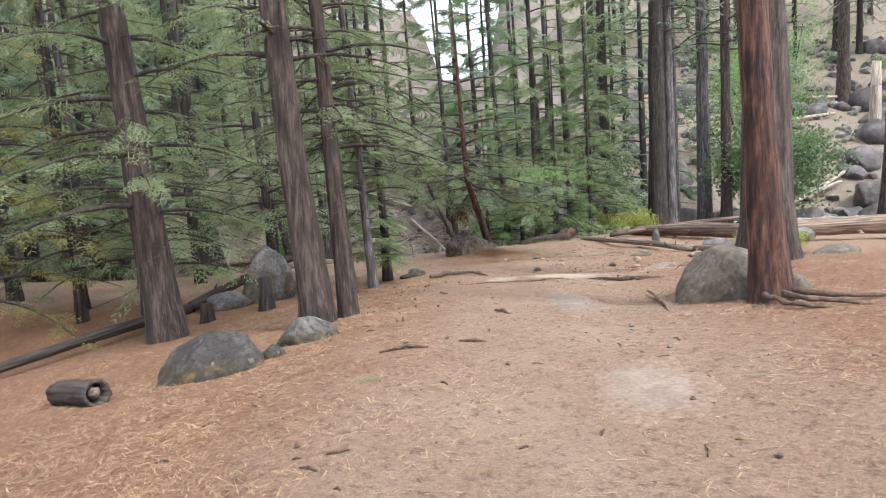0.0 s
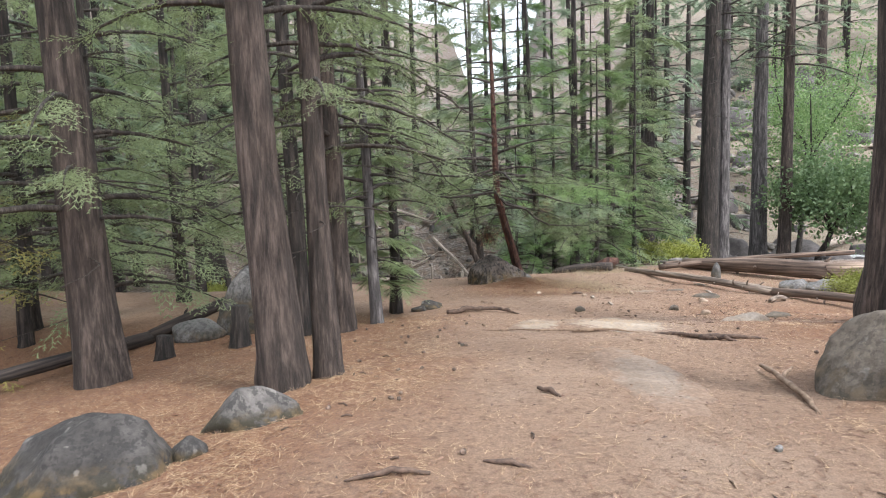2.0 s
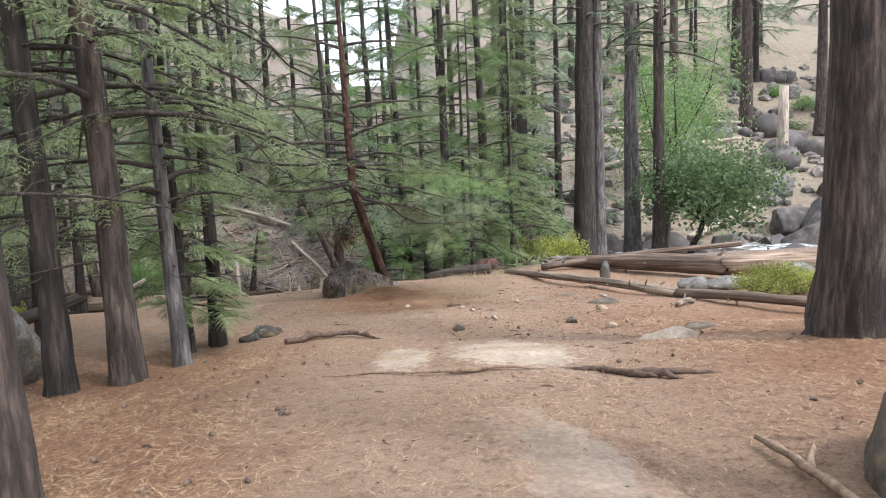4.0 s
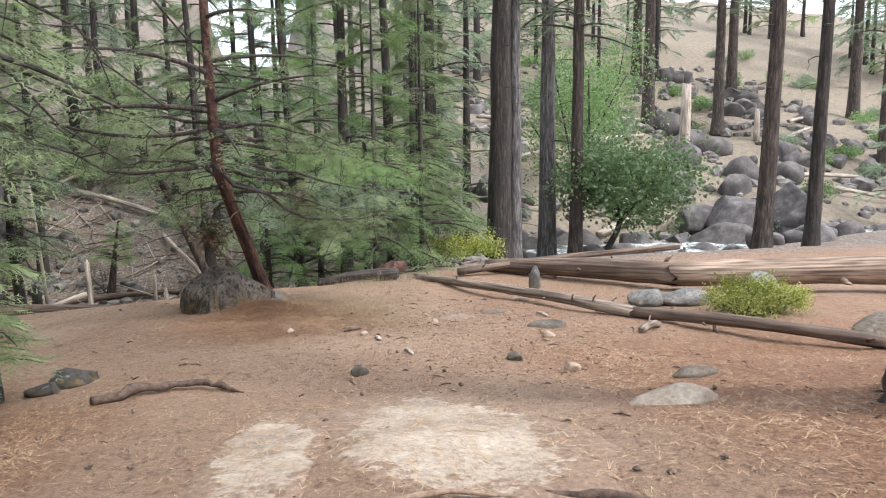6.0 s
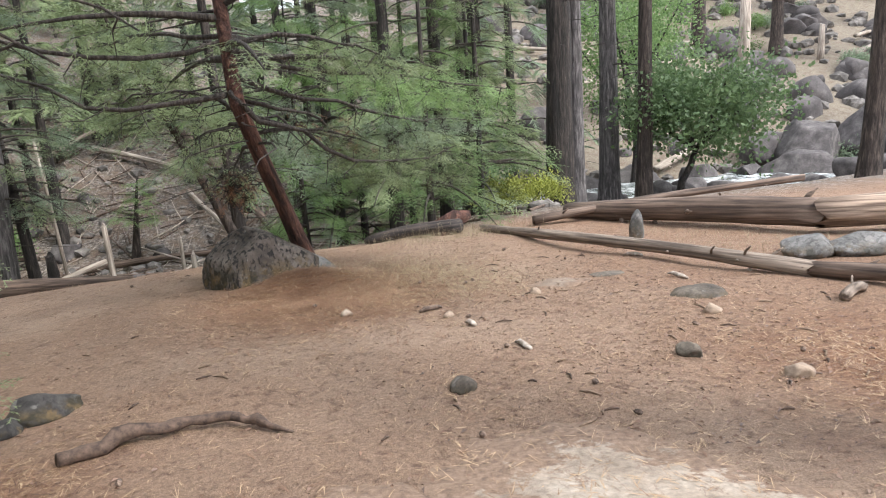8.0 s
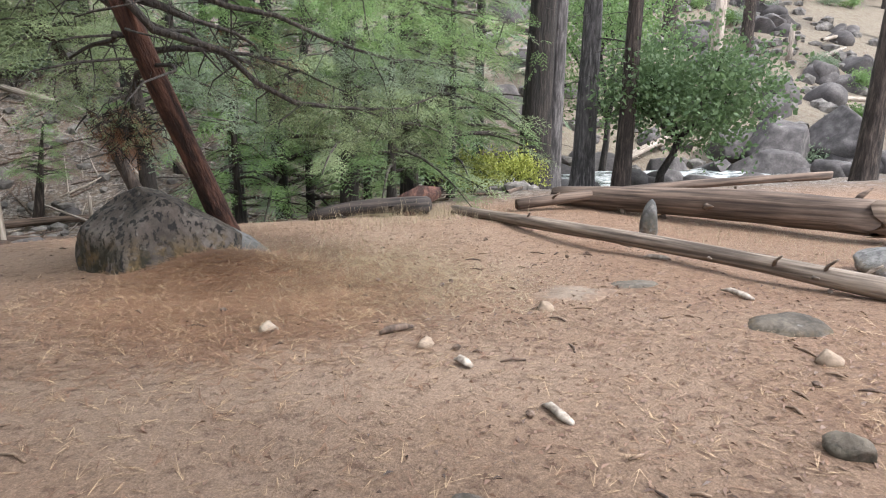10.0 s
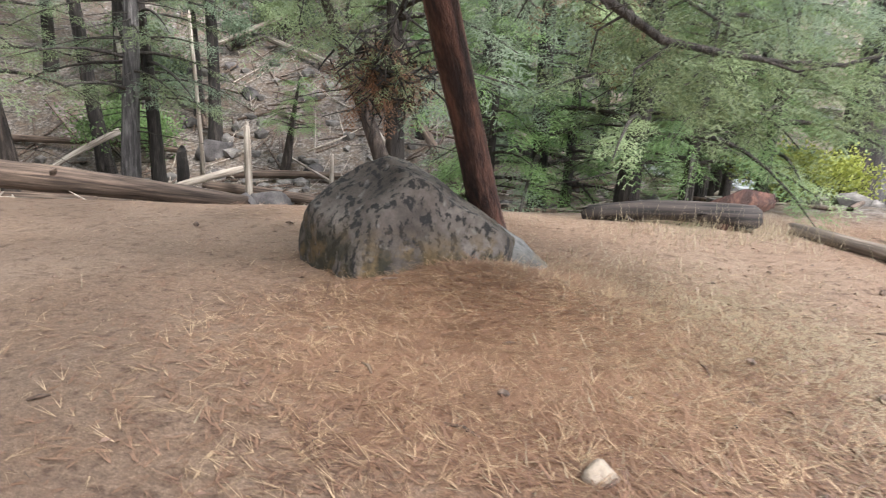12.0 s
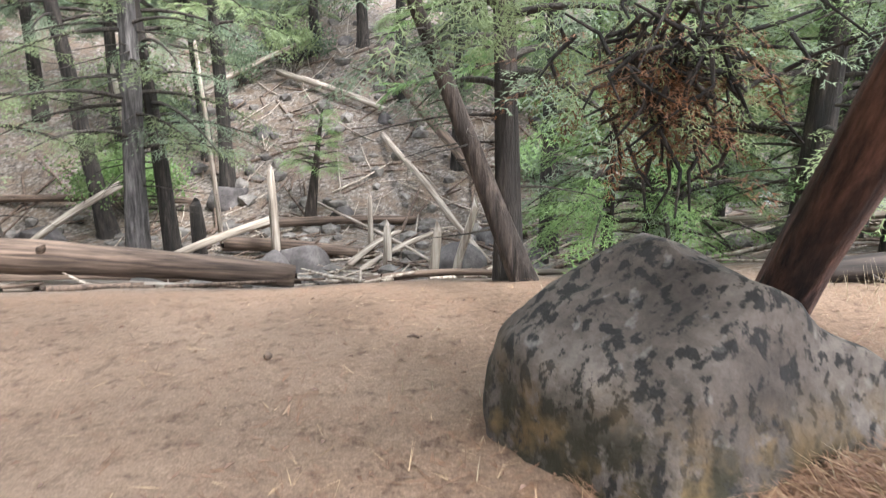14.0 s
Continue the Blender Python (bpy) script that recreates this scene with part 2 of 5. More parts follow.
ROCK_SAND = rock_material("trail_sand", (0.20, 0.147, 0.105), (0.27, 0.205, 0.15), (0.33, 0.26, 0.195))
BEDROCK = rock_material("dusty_bedrock", (0.20, 0.157, 0.118), (0.29, 0.238, 0.186), (0.38, 0.328, 0.268), dust=0.38)
SAND = rock_material("blown_sand", (0.155, 0.115, 0.085), (0.205, 0.158, 0.12), (0.255, 0.205, 0.162), dust=0.30)
WOOD_PALE = wood_material("bleached_wood", (0.17, 0.13, 0.10), (0.54, 0.475, 0.40), 0.55)
WOOD_GREY = wood_material("grey_log", (0.075, 0.055, 0.042), (0.37, 0.295, 0.23), 0.65)
WOOD_BROWN = wood_material("weathered_log", (0.045, 0.030, 0.022), (0.22, 0.155, 0.115), 0.6)
WOOD_TAN = wood_material("barkless_log", (0.10, 0.066, 0.046), (0.44, 0.33, 0.245), 0.5)
WOOD_DARK = wood_material("burnt_log", (0.012, 0.01, 0.009), (0.08, 0.06, 0.05), 0.5)


def foam(nt, bsdf):
    c = ramp(nt, noise_node(nt, 1.6, 8, 0.7), (0.36, (0.05, 0.06, 0.055)), (0.48, (0.22, 0.24, 0.235)), (0.62, (0.8, 0.82, 0.82)))
    nt.links.new(c, bsdf.inputs["Base Color"])
    bsdf.inputs["Roughness"].default_value = 0.25


FOAM = material("creek_water", foam)


# ---- builders ----
def mesh_object(name, verts, faces, mat, parent=None, smooth_faces=True, label=""):
    me = bpy.data.meshes.new(name)
    me.from_pydata([tuple(v) for v in verts], [], faces)
    if smooth_faces:
        me.polygons.foreach_set("use_smooth", [True] * len(me.polygons))
    me.materials.append(mat)
    ob = new(name, me)
    if parent:
        ob.parent = parent
    if label:
        tagged(ob, label)
    return ob


def thing(name, x, y, z, label, category, group="", kind="", rz=0.0):
    ob = new(name)
    ob.matrix_world = pose(x, y, z, 0, 0, rz)
    return tagged(ob, label, category, group, kind)


def smooth(a, b, t):
    t = min(1.0, max(0.0, (t - a) / (b - a)))
    return t * t * (3 - 2 * t)


def ridge_line(y):
    """Height of the trail's back along its length."""
    z = -0.03 * max(y, -20) - 0.40 * smooth(4, 14.5, y)
    return z - 0.16 * smooth(10.5, 13.5, y) - 0.11 * smooth(15, 18, y)


def ground_z(x, y):
    """Height of the bare ground."""
    yy = min(y, 19.0)
    z = ridge_line(yy)
    left = max(0.0, -1.2 - x)
    fall = 0.125 * (1 - 0.75 * smooth(10, 14, yy))
    z -= fall * min(left, 7.0) - 0.05 * max(0.0, left - 9.0) - 0.20 * max(0.0, left - 15.0)
    right = max(0.0, x - 1.5)
    z += 0.06 * min(right, 3.0) * (1 - smooth(10, 14, yy))
    # beyond the crest the ground drops to a gully and to the creek
    far = max(0.0, y - (19.0 - 0.10 * max(0.0, -x)))
    s = smooth(-2.0, 5.0, x)
    gully = -1.75 * smooth(0, 8.0, far) + 0.42 * max(0.0, far - 11.0) - 0.17 * smooth(-15, -8, x) * max(0.0, far - 27) - 0.15 * max(0, far - 50)
    creek = -1.2 * smooth(2, 10.0, far) - 1.0 * smooth(10, 14, far) + 0.42 * max(0.0, far - 18.0)
    z += gully * (1 - s) + creek * s
    d = math.hypot(x, y)
    return z - max(0.0, d - 130) * 0.5 if d > 130 else z


def relief(x, y):
    """Ground height with its small bumps."""
    near = max(0.0, 1 - math.hypot(x, y - 9) / 60)
    b = 0.05 * noise.noise((x * 0.7, y * 0.7, 3.1)) + 0.018 * noise.noise((x * 2.9, y * 2.9, 7.7)) + 0.008 * noise.noise((x * 9, y * 9, 1.3))
    far = 0.9 * noise.noise((x * 0.11, y * 0.11, 5.5)) * smooth(22, 40, math.hypot(x, y - 5))
    mound = 0.19 * math.exp(-((x + 0.28) / 0.72) ** 2 - ((y - 17.62) / 0.42) ** 2)      # needles heaped before the lichen boulder
    return ground_z(x, y) + b * (0.4 + 0.6 * near) + far + mound


def tube(points, radii, sides=8, ridge=0.0, seed=0, cap=True):
    """Vertices and faces of a tube along points."""
    rng = random.Random(seed)
    phases = [(rng.uniform(0, 6.3), rng.choice((3, 5, 7, 9))) for _ in range(3)]
    verts, faces = [], []
    up = Vector((0.31, 0.77, 0.2))
    pts = [Vector(p) for p in points]
    for i, p in enumerate(pts):
        d = (pts[min(i + 1, len(pts) - 1)] - pts[max(i - 1, 0)]).normalized()
        a = d.cross(up).normalized()
        b = d.cross(a)
        for k in range(sides):
            w = 2 * math.pi * k / sides
            r = radii[i]
            if ridge:
                r *= 1 + ridge * (sum(math.sin(n * w + f + 0.35 * i) for f, n in phases) / 3 + rng.uniform(-0.5, 0.5))
            verts.append(p + r * (math.cos(w) * a + math.sin(w) * b))
    for i in range(len(pts) - 1):
        for k in range(sides):
            j = (k + 1) % sides
            faces.append((i * sides + k, i * sides + j, (i + 1) * sides + j, (i + 1) * sides + k))
    if cap:
        faces.append(tuple(range(sides - 1, -1, -1)))
        n = (len(pts) - 1) * sides
        faces.append(tuple(range(n, n + sides)))
    return verts, faces


def join(parts):
    verts, faces = [], []
    for v, f in parts:
        n = len(verts)
        verts += v
        faces += [tuple(i + n for i in q) for q in f]
    return verts, faces


def frond(seed, length=0.34, blades=15, width=0.009, droop=0.5):
    """One flat spray of foliage along +x: triangles of narrow blades."""
    rng = random.Random(seed)
    tris = []
    for i in range(blades):
        s = (i + 0.5) / blades
        for side in (-1, 1):
            x0 = s * length
            out = length * 0.42 * (1 - 0.75 * s) * rng.uniform(0.7, 1.2)
            ahead = out * rng.uniform(0.7, 1.2)
            z0, z1 = -droop * x0 * x0, -droop * (x0 + ahead) ** 2 - rng.uniform(0, 0.12) * out
            tris.append(((x0 - width, 0, z0), (x0 + ahead, side * out, z1), (x0 + width * 1.6, 0.004 * side, z0 + rng.uniform(-0.01, 0.01))))
    return np.array(tris)


def fine_frond(seed, length=0.34, stems=5, width=0.007):
    """A feathery spray: side stems, each set with short scaly blades."""
    rng = random.Random(seed)
    tris = []
    for i in range(stems):
        s = (i + 0.6) / stems
        for side in (-1, 1):
            base = Vector((s * length * 0.9, 0, -0.4 * (s * length) ** 2))
            reach = length * 0.46 * (1 - 0.7 * s) * rng.uniform(0.75, 1.2)
            way = Vector((rng.uniform(0.7, 1.0), side * rng.uniform(0.7, 1.0), rng.uniform(-0.35, 0.05))).normalized()
            tip = base + way * reach
            tris.append((tuple(base - Vector((width * 0.5, 0, 0))), tuple(tip), tuple(base + Vector((width, 0, 0)))))
            for k in range(2):
                q = base.lerp(tip, 0.35 + 0.35 * k)
                for b in (-1, 1):
                    d = (way + Vector((-way.y, way.x, 0)) * b * rng.uniform(0.6, 1.0) + Vector((0, 0, rng.uniform(-0.3, 0.1)))).normalized() * reach * rng.uniform(0.28, 0.45)
                    tris.append((tuple(q - way * width), tuple(q + d), tuple(q + way * width)))
    return np.array(tris)


FRONDS = [frond(s) for s in range(5)]
FINE = [fine_frond(s) for s in range(5)]


def broad_leaves(seed, n=16, spread=0.22, size=0.05):
    rng = random.Random(seed)
    tris = []
    for _ in range(n):
        p = Vector((rng.uniform(0, spread * 1.5), rng.uniform(-spread, spread) * 0.7, rng.uniform(-spread, spread) * 0.6))
        d = Vector((rng.uniform(-1, 1), rng.uniform(-1, 1), rng.uniform(-0.6, 0.4))).normalized() * size * rng.uniform(0.7, 1.3)
        e = d.cross(Vector((rng.uniform(-1, 1), rng.uniform(-1, 1), 1))).normalized() * size * 0.38
        tris.append((tuple(p), tuple(p + d * 0.55 + e), tuple(p + d)))
        tris.append((tuple(p), tuple(p + d), tuple(p + d * 0.55 - e)))
    return np.array(tris)


OAK_CLUMPS = [broad_leaves(s) for s in range(4)]
SHRUB_CLUMPS = [broad_leaves(20 + s, 14, 0.10, 0.028) for s in range(4)]


def foliage_mesh(name, matrices, templates, mat, parent=None, seed=0, label=""):
    """Many copies of leaf templates joined into one mesh."""
    rng = random.Random(seed)
    chunks = []
    for m in matrices:
        a = np.array(m)
        t = templates[rng.randrange(len(templates))]
        chunks.append(t.reshape(-1, 3) @ a[:3, :3].T + a[:3, 3])
    co = np.concatenate(chunks) if chunks else np.zeros((3, 3))
    n = len(co) // 3
    me = bpy.data.meshes.new(name)
    me.vertices.add(n * 3)
    me.vertices.foreach_set("co", co.astype(np.float32).ravel())
    me.loops.add(n * 3)
    me.loops.foreach_set("vertex_index", np.arange(n * 3, dtype=np.int32))
    me.polygons.add(n)
    me.polygons.foreach_set("loop_start", np.arange(0, n * 3, 3, dtype=np.int32))
    me.update(calc_edges=True)
    me.materials.append(mat)
    ob = new(name, me)
    if parent:
        ob.parent = parent
    if label:
        tagged(ob, label)
    return ob


def aim(p, d, roll, size):
    """A matrix at p whose x axis points along d."""
    x = d.normalized()
    side = Vector((0, 0, 1)).cross(x)
    side = side.normalized() if side.length > 1e-3 else Vector((0, 1, 0))
    z = x.cross(side)
    m = Matrix((x, side, z)).transposed().to_4x4() @ Matrix.Rotation(roll, 4, "X") @ Matrix.Scale(size, 4)
    m.translation = p
    return m


def conifer(x, y, dia, height, label, lean=(0.0, 0.0), crown_from=2.0, boughs=40, reach=2.0, leaf=None, bark=None, seed=0,
            dead=8, dead_from=1.2, per=11, size=1.0, droop=0.5, category="conifer tree", bend=0.0, flare=1.35, templates=None, sides=16, only=None, sink=0.08, kink=None, split=False):
    """A tapered trunk with flaring foot, dead snags and drooping boughs carrying sprays."""
    rng = random.Random(seed * 7 + 1)
    leaf, bark, templates = leaf or LEAF, bark or BARK, templates or (FINE if split else FRONDS)
    root = thing("conifer_tree", x, y, relief(x, y) - sink, label, category)
    lx, ly = lean

    def axis(h):
        s = h / height
        wob = 0.03 * dia * math.sin(h * 1.7 + seed)
        if kink:                                    # leans up to the kink, then grows straight up
            low = min(h, kink)
            return Vector((lx * low - 0.02 * (h - low), ly * low - 0.08 * (h - low) + 0.03 * math.sin(h * 3), h))
        return Vector((lx * h + bend * math.sin(min(1, s * 2.0) * math.pi) + wob, ly * h + wob * 0.6, h))

    def radius(h):
        s = h / height
        return dia / 2 * ((1 - 0.82 * s) + (flare - 1) * math.exp(-h / (0.35 + dia * 0.5)))

    hs = [0, 0.08, 0.2, 0.4, 0.7, 1.1] + [1.1 + (height - 1.1) * (k / 14) for k in range(1, 15)]
    v, f = tube([axis(h) for h in hs], [radius(h) for h in hs], sides, 0.10, seed)
    mesh_object("trunk", v, f, bark, root)
    limbs, mats = [], []
    for i in range(boughs):
        h = crown_from + (height - crown_from) * ((i + rng.random()) / boughs) ** 1.5
        s = (h - crown_from) / (height - crown_from)
        a = i * 2.399 + rng.uniform(-0.5, 0.5)
        if only is not None and math.cos(a - only[0]) < only[1]:
            continue
        length = reach * (1 - 0.75 * s) * rng.uniform(0.65, 1.15)
        o = axis(h)
        d = Vector((math.cos(a), math.sin(a), rng.uniform(-0.1, 0.25)))
        pts = []
        for k in range(6):
            u = k / 5
            pts.append(o + d * length * u + Vector((0, 0, -droop * length * u * u * 0.7 + 0.12 * length * u)))
        limbs.append(tube(pts, [max(0.004, (0.012 + 0.014 * length) * (1 - 0.85 * k / 5)) for k in range(6)], 5, 0, i, False))
        for q in range(per):
            u = 0.25 + 0.75 * (q + rng.random()) / per
            k = min(4, int(u * 5))
            p = pts[k].lerp(pts[k + 1], u * 5 - k)
            side = rng.choice((-1, 1))
            dd = Vector((math.cos(a + side * rng.uniform(0.2, 1.1)), math.sin(a + side * rng.uniform(0.2, 1.1)), rng.uniform(-0.75, 0.15)))
            mats.append(aim(p, dd, rng.uniform(-0.5, 0.5), size * rng.uniform(0.75, 1.5)))
    for i in range(dead):
        h = dead_from + (crown_from + 0.25 * (height - crown_from) - dead_from) * (i + rng.random()) / max(1, dead)
        a = rng.uniform(0, 6.283)
        length = rng.uniform(0.25, 0.75) * reach
        o = axis(h)
        pts = [o + Vector((math.cos(a + 0.3 * math.sin(k + i)), math.sin(a + 0.3 * math.sin(k + i)), 0.05 - 0.22 * k / 4)) * length * k / 4 for k in range(5)]
        limbs.append(tube(pts, [max(0.003, (0.008 + 0.006 * length) * (1 - 0.8 * k / 4)) for k in range(5)], 4, 0, i, False))
    if limbs and split:
        for v, f in limbs:
            mesh_object("branch", v, f, TWIG, root)
    elif limbs:
        v, f = join(limbs)
        tagged(mesh_object("branchwork", v, f, TWIG, root), kind="stuff")
    if mats:
        foliage_mesh("crown", mats, templates, leaf, root, seed)
    return root


def boulder(name, x, y, size, label, mat, seed=0, rz=0.0, sink=0.25, rough=0.10, cuts=7, detail=4, z=None, category="boulder", group="", tilt=(0, 0), shape=None, faces=()):
    """A weathered block: a ball cut by planes, roughened and set into the ground."""
    rng = random.Random(seed * 13 + 5)
    bm = bmesh.new()
    bmesh.ops.create_icosphere(bm, subdivisions=detail, radius=1.0)
    planes = []
    for _ in range(cuts):
        n = Vector((rng.uniform(-1, 1), rng.uniform(-1, 1), rng.uniform(-0.2, 1))).normalized()
        planes.append((n, rng.uniform(0.50, 0.74) if cuts > 12 else rng.uniform(0.62, 0.86)))
    planes += [(Vector(n).normalized(), d) for n, d in faces]
    for v in bm.verts:
        p = v.co.copy()
        if shape:
            p = shape(p)
        for n, d in planes:
            over = p.dot(n) - d
            if over > 0:
                p -= n * over * (1.0 if cuts > 12 else 0.9)
        p *= 1 + rough * noise.noise(p * 1.6 + Vector((seed, 0, 0))) + rough * 0.4 * noise.noise(p * 4.5 + Vector((0, seed, 0))) + rough * 0.14 * noise.noise(p * 13)
        v.co = Vector((p.x * size[0], p.y * size[1], p.z * size[2]))
    me = bpy.data.meshes.new(name)
    bm.to_mesh(me)
    bm.free()
    me.polygons.foreach_set("use_smooth", [True] * len(me.polygons))
    me.materials.append(mat)
    ob = new(name, me)
    zz = (relief(x, y) if z is None else z) + size[2] * (1 - 2 * sink)
    ob.matrix_world = pose(x, y, zz, tilt[0], tilt[1], rz)
    return tagged(ob, label, category, group)


def log(name, a, b, dia0, dia1, label, mat, seed=0, sag=0.0, category="fallen log", snags=5, group="", sides=14, bend=0.05, ridge=0.07):
    """A fallen trunk between two points (centre line), with broken ends and branch stubs."""
    rng = random.Random(seed)
    a, b = Vector(a), Vector(b)
    d = b - a
    length = d.length
    root = new(name)
    root.matrix_world = Matrix.Translation(a) @ d.to_track_quat("Z", "Y").to_matrix().to_4x4()
    n = max(8, int(length / 0.35))
    pts = [(bend * math.sin(k * 0.5 + seed) * 0.4, bend * math.sin(math.pi * k / n), length * k / n) for k in range(n + 1)]
    rad = [(dia0 + (dia1 - dia0) * k / n) / 2 * rng.uniform(0.95, 1.05) for k in range(n + 1)]
    v, f = tube(pts, rad, sides, ridge, seed)
    for q in list(range(sides)) + list(range(n * sides, (n + 1) * sides)):
        v[q].z += rng.uniform(-0.35, 0.35) * dia0
    mesh_object("stem", v, f, mat, root)
    for i in range(snags):
        h = length * rng.uniform(0.08, 0.95)
        w = rng.uniform(0, 6.283)
        k = int(h / length * n)
        p = Vector((math.cos(w) * rad[k] * 0.8, math.sin(w) * rad[k] * 0.8, h))
        l = rng.uniform(0.4, 1.1) * rad[k] + 0.05
        v, f = tube([p, p + Vector((math.cos(w), math.sin(w), 0.5)) * l * 0.5, p + Vector((math.cos(w), math.sin(w), 0.8)) * l], [0.028 * (dia0 / 0.2), 0.022 * (dia0 / 0.2), 0.008], 6, 0.1, i)
        mesh_object("branch_stub", v, f, mat, root)
    return tagged(root, label, category, group)


def ground_log(name, x0, y0, x1, y1, dia0, dia1, label, mat, lift0=0.0, lift1=0.0, **more):
    return log(name, (x0, y0, relief(x0, y0) + dia0 * 0.36 + lift0), (x1, y1, relief(x1, y1) + dia1 * 0.36 + lift1), dia0, dia1, label, mat, **more)


def stick(name, pts, rad, label, mat, seed=0, category="stick", group="", sides=7):
    """A small bent branch lying through the points; z counts from the ground."""
    x0, y0 = pts[0][0], pts[0][1]
    z0 = relief(x0, y0)
    if sides >= 7:                                  # crooked and knobbly between the points
        rng = random.Random(seed + 77)
        fine_pts, fine_rad = [], []
        for k in range(len(pts) - 1):
            for q in range(4):
                u = q / 4
                m = Vector(pts[k]).lerp(Vector(pts[k + 1]), u)
                r = rad[k] + (rad[k + 1] - rad[k]) * u
                fine_pts.append((m.x + rng.gauss(0, 0.35) * r, m.y + rng.gauss(0, 0.35) * r, m.z + rng.gauss(0, 0.15) * r))
                fine_rad.append(r * rng.uniform(0.8, 1.2))
        pts, rad = fine_pts + [pts[-1]], fine_rad + [rad[-1]]
        x0, y0 = pts[0][0], pts[0][1]
        z0 = relief(x0, y0)
    world_pts = [(x - x0, y - y0, relief(x, y) + z - z0) for x, y, z in pts]
    v, f = tube(world_pts, rad, sides, 0.14 if sides >= 7 else 0.05, seed)
    ob = mesh_object(name, v, f, mat)
    ob.matrix_world = pose(x0, y0, z0)
    return tagged(ob, label, category, group)


# ---- ground and water ----
def spread(lo, fine_lo, fine_hi, hi, step):
    """Coordinates dense in the middle, wider towards the ends."""
    mid = list(np.arange(fine_lo, fine_hi, step))
    out, s, p = [], step, fine_hi
    while p < hi:
        out.append(p)
        s *= 1.07
        p += s
    out.append(hi)
    neg, s, p = [], step, fine_lo
    while p > lo:
        s *= 1.07
        p -= s
        neg.append(max(p, lo))
    return neg[::-1] + mid + out


XS = spread(-420, -7, 7, 420, 0.16)
YS = spread(-300, -2, 24, 460, 0.16)
gv = [(x, y, relief(x, y)) for y in YS for x in XS]
NX = len(XS)
gf = [(j * NX + i, j * NX + i + 1, (j + 1) * NX + i + 1, (j + 1) * NX + i) for j in range(len(YS) - 1) for i in range(NX - 1)]


def duff_shade_cover(x, y):
    """1 under thick needles, toned darker for tree shade too, 0 on the trodden trail."""
    w = 0.9 * noise.noise((x * 0.55, y * 0.4, 4.0)) + 0.35 * noise.noise((x * 1.7, y * 1.7, 9.0))
    near = smooth(0.9, 2.6, abs(x - 0.6) + w) * (1 - smooth(12.5, 15, y))
    mound = smooth(13, 15.5, y) * (1 - smooth(0.35, 1.25, math.hypot((x + 0.1) / 1.25, (y - 16.9) / 1.6) + 0.35 * w))
    return min(1.0, max(near, mound) + 0.3 * smooth(2.0, 3.5, x) * smooth(11, 13, y))


ground = tagged(mesh_object("ground", gv, gf, SOIL), "reddish-brown forest soil strewn with dry needles", "ground", "", "structure")
for mask, cover in (("duff_shade", duff_shade_cover), ("stony", lambda x, y: smooth(20.3, 22.5, y)), ("straw", lambda x, y: smooth(9, 14, x) * smooth(32, 38, y))):
    ground.data.attributes.new(mask, "FLOAT", "POINT").data.foreach_set("value", [cover(x, y) for x, y, _ in gv])

wv, wf = [], []
for i in range(60):
    for k in range(9):
        x = 4 + i * 0.75
        y = 31.0 + k * 0.7 + 0.5 * math.sin(i * 0.3)
        wv.append((x, y, -3.12 + 0.10 * i * 0.08 + 0.10 * noise.noise((x * 1.3, y * 1.3, 0)) + 0.03 * k * 0.2))
for i in range(59):
    for k in range(8):
        wf.append((i * 9 + k, (i + 1) * 9 + k, (i + 1) * 9 + k + 1, i * 9 + k + 1))
tagged(mesh_object("water", wv, wf, FOAM), "white foaming creek water between boulders", "creek", "", "structure")


# ---- trees along the trail ----
CEDAR = "tall incense cedar with fissured grey-brown bark"
conifer(-2.42, 8.20, 0.40, 15, CEDAR + ", leaning", (-0.045, 0.0), 3.4, 34, 2.4, LEAF, BARK, 1, dead=5, dead_from=2.5, per=18, split=True)
conifer(-2.08, 8.52, 0.24, 11, "slender cedar close beside a thicker one", (-0.02, 0.02), 2.6, 26, 1.6, LEAF, BARK, 2, dead=8, per=18, split=True)
conifer(-2.56, 12.78, 0.18, 9, "thin cedar with grey dead lower twigs", (-0.03, 0.0), 1.9, 28, 1.7, LEAF, BARK_GREY, 3, dead=16, dead_from=0.8, per=16, split=True)
conifer(-2.92, 12.15, 0.30, 14, CEDAR, (-0.03, 0.01), 2.8, 34, 2.2, LEAF, BARK, 4, dead=14, per=18, split=True)
conifer(-3.50, 11.95, 0.26, 13, CEDAR, (-0.02, 0.0), 3.0, 28, 2.0, LEAF, BARK_DARK, 5, dead=10, per=18, split=True)
conifer(-2.48, 14.0, 0.20, 7.5, "young cedar with leafy boughs down to the foot", (0.0, 0.0), 0.45, 40, 0.6, LEAF, BARK_DARK, 6, dead=4, per=9, size=0.8, split=True)
conifer(-2.75, 13.6, 0.15, 6.0, "young cedar with dark trunk and low boughs", (-0.01, 0.0), 0.7, 30, 0.55, LEAF, BARK_DARK, 7, dead=4)
conifer(-5.42, 9.95, 0.52, 17, "thick cedar with dark furrowed bark and drooping boughs", (-0.038, 0.0), 2.1, 50, 2.6, LEAF, BARK, 8, dead=16, dead_from=1.5, per=22, size=1.2, split=True)
conifer(2.76, 6.98, 0.34, 16, "red-barked cedar standing beside a boulder", (-0.05, 0.03), 5.2, 30, 2.3, LEAF, BARK_RED, 9, dead=4, dead_from=3.2, flare=1.5, sides=22, per=18, split=True)
conifer(4.20, 10.75, 0.71, 24, "massive old cedar with deeply furrowed brown bark", (-0.02, 0.0), 7.0, 40, 3.0, LEAF, BARK, 10, dead=3, dead_from=5, flare=1.45, sides=26)
